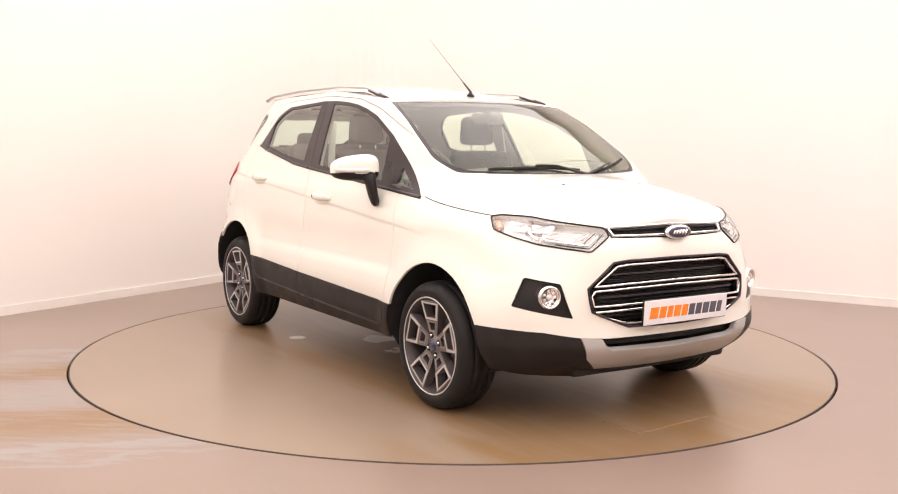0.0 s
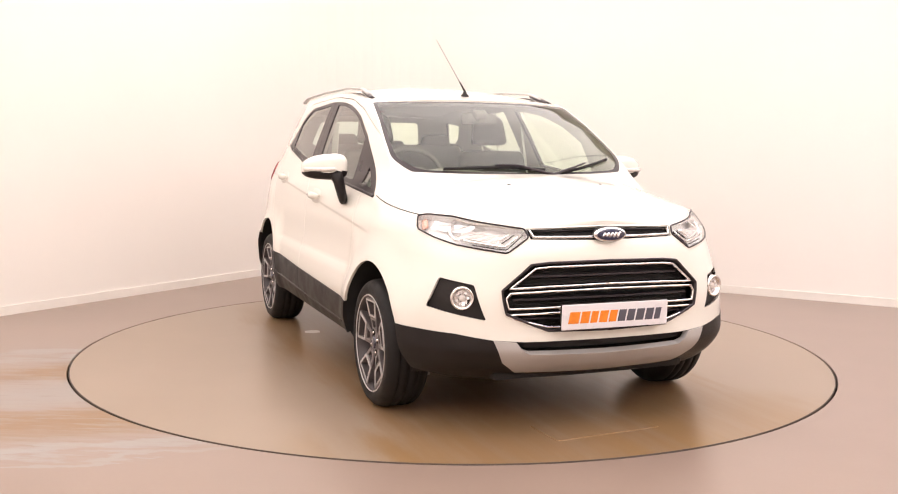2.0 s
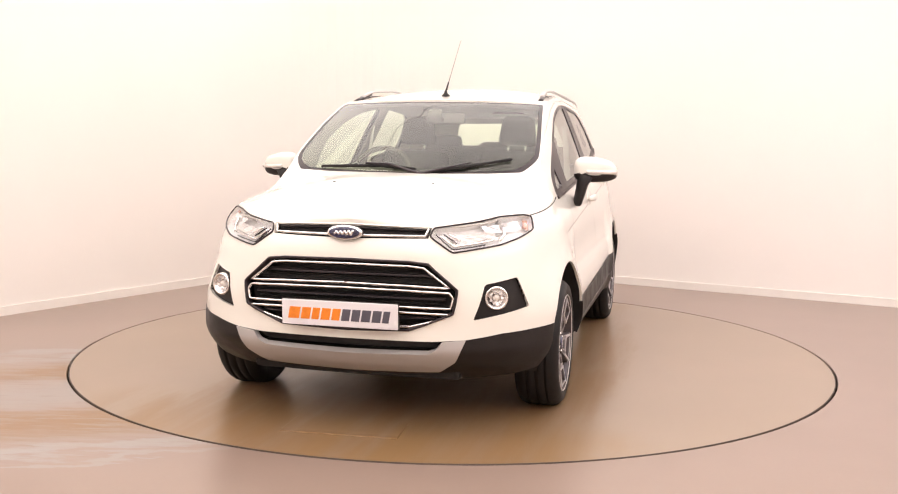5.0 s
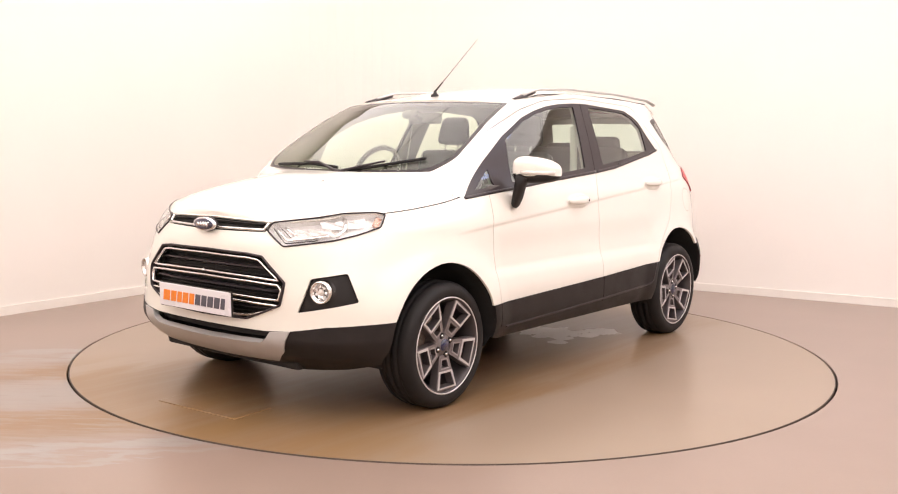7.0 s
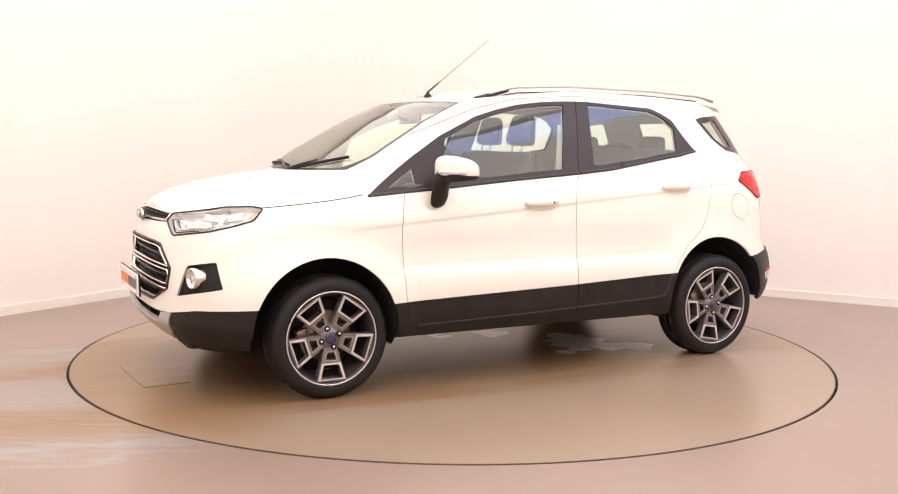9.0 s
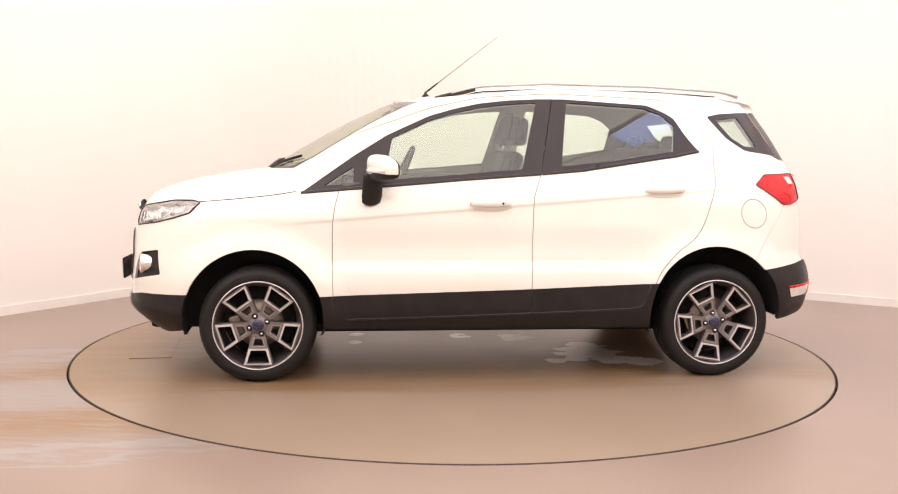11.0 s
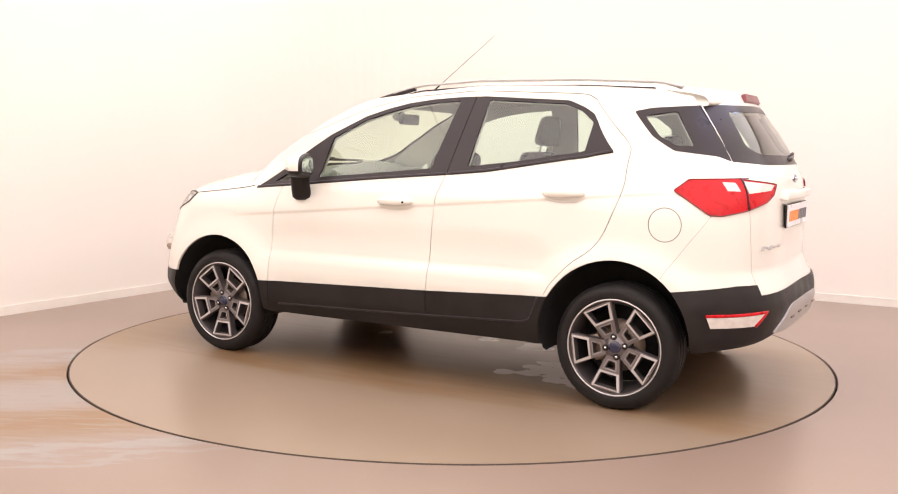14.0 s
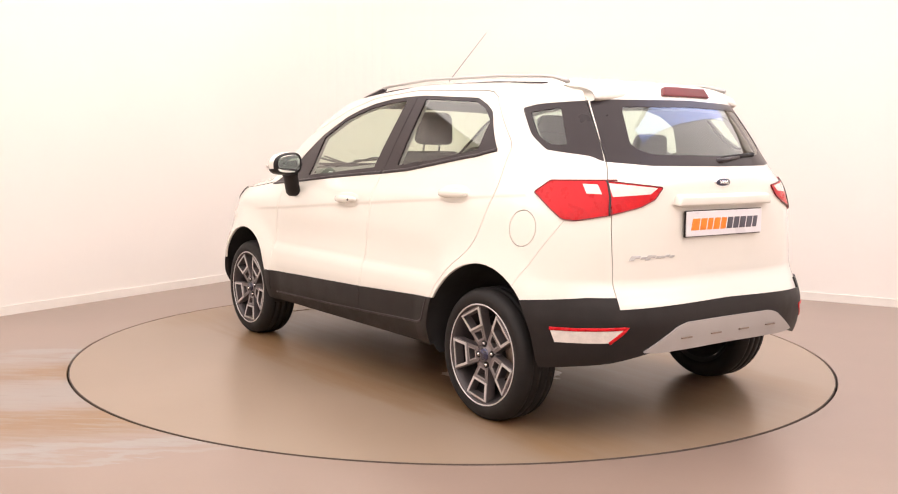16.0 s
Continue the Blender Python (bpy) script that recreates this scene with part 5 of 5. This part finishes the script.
def rear(car, gate):
    # roof spoiler with the high brake lamp
    vs, fs = [], []
    ys = np.linspace(-0.505, 0.505, 29)
    prof = [(-1.34, 1.606), (-1.45, 1.598), (-1.55, 1.585), (-1.605, 1.573), (-1.632, 1.562), (-1.652, 1.512), (-1.645, 1.498), (-1.58, 1.486)]
    for y in ys:
        e = abs(y) / 0.505
        for x, z in prof:
            vs.append((x + 0.07 * e**3.0, y, z - (0.036 if z > 1.54 else 0.012) * e**2.5))
    k = len(prof)
    for i in range(len(ys) - 1):
        for j in range(k - 1):
            fs.append((i * k + j, (i + 1) * k + j, (i + 1) * k + j + 1, i * k + j + 1)[::-1])
    fs += [tuple(range(k)), tuple(range((len(ys) - 1) * k, len(ys) * k))[::-1]]
    sp = mesh("roof_spoiler", vs, fs, PAINT, gate, "white roof spoiler over the rear window", True)
    bm = bmesh.new()
    box(bm, (0.034, 0.33, 0.046), (-1.660, 0, 1.534), (0, 20, 0), bevel=0.006, taper=(1, 0.84))
    part("brake_lamp", bm, DARKRED, sp, "dark red high-level brake lamp")
    # grip above the plate, badge, script, plate
    bm = bmesh.new()
    box(bm, (0.06, 0.66, 0.048), (-1.918, 0, 1.050), (0, -12, 0), bevel=0.012, taper=(0.7, 0.94))
    part("tailgate_grip", bm, PAINT, gate, "white moulded grip bar", True)
    plate(gate, -1.927, 0.943, 0, -1, "rear_plate", "white dealer plate with orange and grey print")
    b = mesh("rear_badge", *oval(0.056, 0.023, 0.012, -1.900, 0, 1.125, -1), CHROME, gate, "oval badge", True)
    mesh("badge_face", *oval(0.049, 0.018, 0.005, -1.909, 0, 1.125, -1), BADGEBLUE, b, "dark oval badge face", True)
    v, f = tube([(-1.916, 0.03 - 0.06 * i / 48, 1.125 + 0.006 * math.sin(i * 0.62 + 0.6)) for i in range(49)], 0.003, 6)
    mesh("badge_mark", v, f, CHROME, b, "bright scroll", True)
    for i in range(9):
        s, z = at("r%f,%f" % (0.545 - 0.027 * i, 0.803 + (0.004 if i % 3 == 1 else 0)))
        c, nn = skin(s, z), skin_normal(s, z)
        bm = bmesh.new()
        box(bm, (0.006, 0.025, 0.021 if i in (0, 3) else 0.011), tuple(c + nn * 0.001), (0, 0, math.degrees(math.atan2(nn[1], nn[0]))), bevel=0.002, segs=1)
        for q in bm.verts:
            q.co.y -= (q.co.z - z) * 0.9
        part("script_block", bm, SILVER, gate, "silver script mark")
    # rear wiper
    v, f = tube([(-1.850, 0.0, 1.215), (-1.872, -0.03, 1.222), (-1.862, -0.17, 1.238)], [(0.018, 0.018), (0.016, 0.012), (0.008, 0.008)], 8)
    w = mesh("rear_wiper", v, f, GLOSSBLACK, gate, "black rear wiper", True)
    v, f = tube([(-1.852, -0.02, 1.228), (-1.858, -0.15, 1.240), (-1.835, -0.31, 1.250)], (0.009, 0.011), 8)
    mesh("wiper_blade", v, f, RUBBER, w, "", True)
    # slots in the skid plate, towing stub
    for i, y in enumerate((0.30, 0.10, -0.10, -0.30)):
        bm = bmesh.new()
        box(bm, (0.010, 0.07, 0.007), (-1.984, y, 0.450), bevel=0.003)
        part("slot", bm, STEEL, car, "dark slot in the skid plate")


# ---- inside ----
def cushion(name, size, at_, turn, mat, parent, label, bevel=0.05, taper=None):
    bm = bmesh.new()
    box(bm, size, at_, turn, bevel, 4, taper)
    return part(name, bm, mat, parent, label, True)


def interior(car):
    bm = bmesh.new()
    box(bm, (1.72, 1.36, 0.06), (0.0, 0, 0.50), bevel=0.02)
    box(bm, (0.95, 0.98, 0.06), (-1.3, 0, 0.62), bevel=0.02)
    part("cabin_floor", bm, DASH, car, "dark cabin floor")
    for sy in (1, -1):
        for x, length in ((0.32, 1.0), (-0.56, 0.66)):
            bm = bmesh.new()
            box(bm, (length, 0.05, 0.55), (x, sy * 0.735, 0.80), (sy * -5, 0, 0), bevel=0.02)
            part("door_card", bm, DASH, car, "dark inner door panel")
    # front seats
    for y, back in ((0.36, 0.0), (-0.36, -0.20)):
        seat = cushion("front_seat", (0.50, 0.50, 0.16), (0.33 + back, y, 0.70), (0, -8, 0), FABRIC, car, "dark grey fabric front seat", 0.05)
        cushion("backrest", (0.13, 0.50, 0.57), (-0.02 + back, y, 0.965), (0, -18, 0), FABRIC, seat, "", 0.055, (0.8, 0.90))
        cushion("headrest", (0.10, 0.25, 0.185), (-0.15 + back, y, 1.370), (0, -10, 0), FABRIC, seat, "padded headrest", 0.048, (0.75, 0.80))
        for d in (-0.055, 0.055):
            v, f = tube([(-0.108 + back, y + d, 1.21), (-0.128 + back, y + d, 1.31)], 0.007, 8)
            mesh("headrest_post", v, f, CHROME, seat, "", True)
    bench = cushion("rear_seat", (0.46, 1.22, 0.18), (-0.72, 0, 0.72), (0, -6, 0), FABRIC, car, "dark grey fabric rear bench", 0.05)
    cushion("backrest", (0.14, 1.16, 0.50), (-1.03, 0, 1.03), (0, -20, 0), FABRIC, bench, "", 0.05, (0.8, 0.94))
    for y in (0.36, 0.0, -0.36):
        cushion("headrest", (0.09, 0.26, 0.17 if y else 0.10), (-1.135, y, 1.262 if y else 1.25), (0, -12, 0), FABRIC, bench, "padded headrest", 0.035, (0.8, 0.78))
    cushion("parcel_shelf", (0.52, 1.12, 0.03), (-1.42, 0, 1.13), (0, 0, 0), DASH, car, "dark parcel shelf", 0.01)
    # dashboard
    vs, fs = [], []
    prof = [(1.16, 1.10), (1.02, 1.115), (0.86, 1.10), (0.74, 1.055), (0.70, 0.98), (0.72, 0.85), (0.80, 0.60)]
    ys = np.linspace(-0.66, 0.66, 23)
    for y in ys:
        hump = 0.045 * math.exp(-(((y + 0.36) / 0.17) ** 2)) + 0.02 * math.exp(-((y / 0.2) ** 2))
        for i, (x, z) in enumerate(prof):
            vs.append((x - 0.14 * (abs(y) / 0.66) ** 2 * (1 if i < 3 else 0.3), y, z + hump * (1.0 if 1 <= i <= 3 else 0)))
    k = len(prof)
    for i in range(len(ys) - 1):
        for j in range(k - 1):
            fs.append((i * k + j, i * k + j + 1, (i + 1) * k + j + 1, (i + 1) * k + j))
    dash = mesh("dashboard", vs, fs, DASH, car, "dark moulded dashboard", True)
    cushion("centre_console", (0.45, 0.24, 0.35), (0.62, 0, 0.75), (0, 15, 0), DASH, dash, "", 0.04)
    # steering wheel on the car's right
    ring = []
    for i in range(33):
        a = 2 * math.pi * i / 32
        ring.append(pose(0.43, -0.366, 1.085, 0, -24, 0) @ Vector((0, 0.185 * math.cos(a), 0.185 * math.sin(a))))
    v, f = tube(ring, 0.015, 10, False)
    sw = mesh("steering_wheel", v, f, DASH, car, "dark three-spoke steering wheel", True)
    m = pose(0.43, -0.366, 1.085, 0, -24, 0)
    for pts in (((0, -0.17, 0), (0.02, 0, 0)), ((0, 0.17, 0), (0.02, 0, 0)), ((0, 0, -0.17), (0.02, 0, 0))):
        v, f = tube([m @ Vector(p) for p in pts], (0.012, 0.02), 8)
        mesh("wheel_spoke", v, f, TRIMGREY, sw, "", True)
    bm = bmesh.new()
    box(bm, (0.05, 0.15, 0.12), (0.0, 0, 0), bevel=0.025, segs=3)
    for q in bm.verts:
        q.co = m @ (q.co + Vector((0.01, 0, 0)))
    part("airbag_cover", bm, DASH, sw, "", True)
    # seat belts at the middle pillars
    for sy in (1, -1):
        v, f = tube([(-0.24, sy * 0.645, 1.40), (-0.22, sy * 0.665, 1.2), (-0.18, sy * 0.69, 0.9), (-0.15, sy * 0.70, 0.6)], (0.022, 0.002), 8)
        mesh("seat_belt", v, f, TRIMGREY, car, "grey seat belt", True)
    # rear view mirror
    bm = bmesh.new()
    box(bm, (0.03, 0.23, 0.065), (0.44, 0.036, 1.432), (0, -8, 4), bevel=0.014, segs=3)
    rv = part("inside_mirror", bm, DASH, car, "dark rear-view mirror", True)
    v, f = tube([(0.455, 0.02, 1.425), (0.53, 0, 1.455)], 0.012, 8)
    mesh("mirror_stalk", v, f, DASH, rv, "", True)
    bm = bmesh.new()
    box(bm, (0.06, 0.08, 0.04), (0.54, 0, 1.455), (0, 30, 0), bevel=0.015)
    part("sensor_box", bm, DASH, rv, "", True)


def build_car():
    car = new("car")
    tagged(car, "white compact SUV with dark cladding parked on the turntable", "car")
    tops(car)
    gate, doors, rdoors = panels(car)
    front(car)
    plate(car, 2.083, 0.541, 2, 1, "front_plate", "white dealer plate with orange and grey print")
    arches(car)
    ms = wheel_meshes()
    wheel(ms, car, 1.2605, 1, 180)
    wheel(ms, car, -1.2605, 1, 170)
    wheel(ms, car, 1.2605, -1, 2)
    wheel(ms, car, -1.2605, -1, 8)
    handles(doors, rdoors)
    wing_mirrors(car)
    rails(car)
    antenna(car)
    wipers(car)
    rear(car, gate)
    interior(car)
    return car


CAR = build_car()


def motions():
    walk(TABLE, [(t, pose(0, 0, 0, 0, 0, a)) for t, a in TURN])
    walk(CAR, [(t, pose(0, 0, 0, 0, 0, a) @ pose(-0.122, -0.012, 0)) for t, a in TURN])


motions()
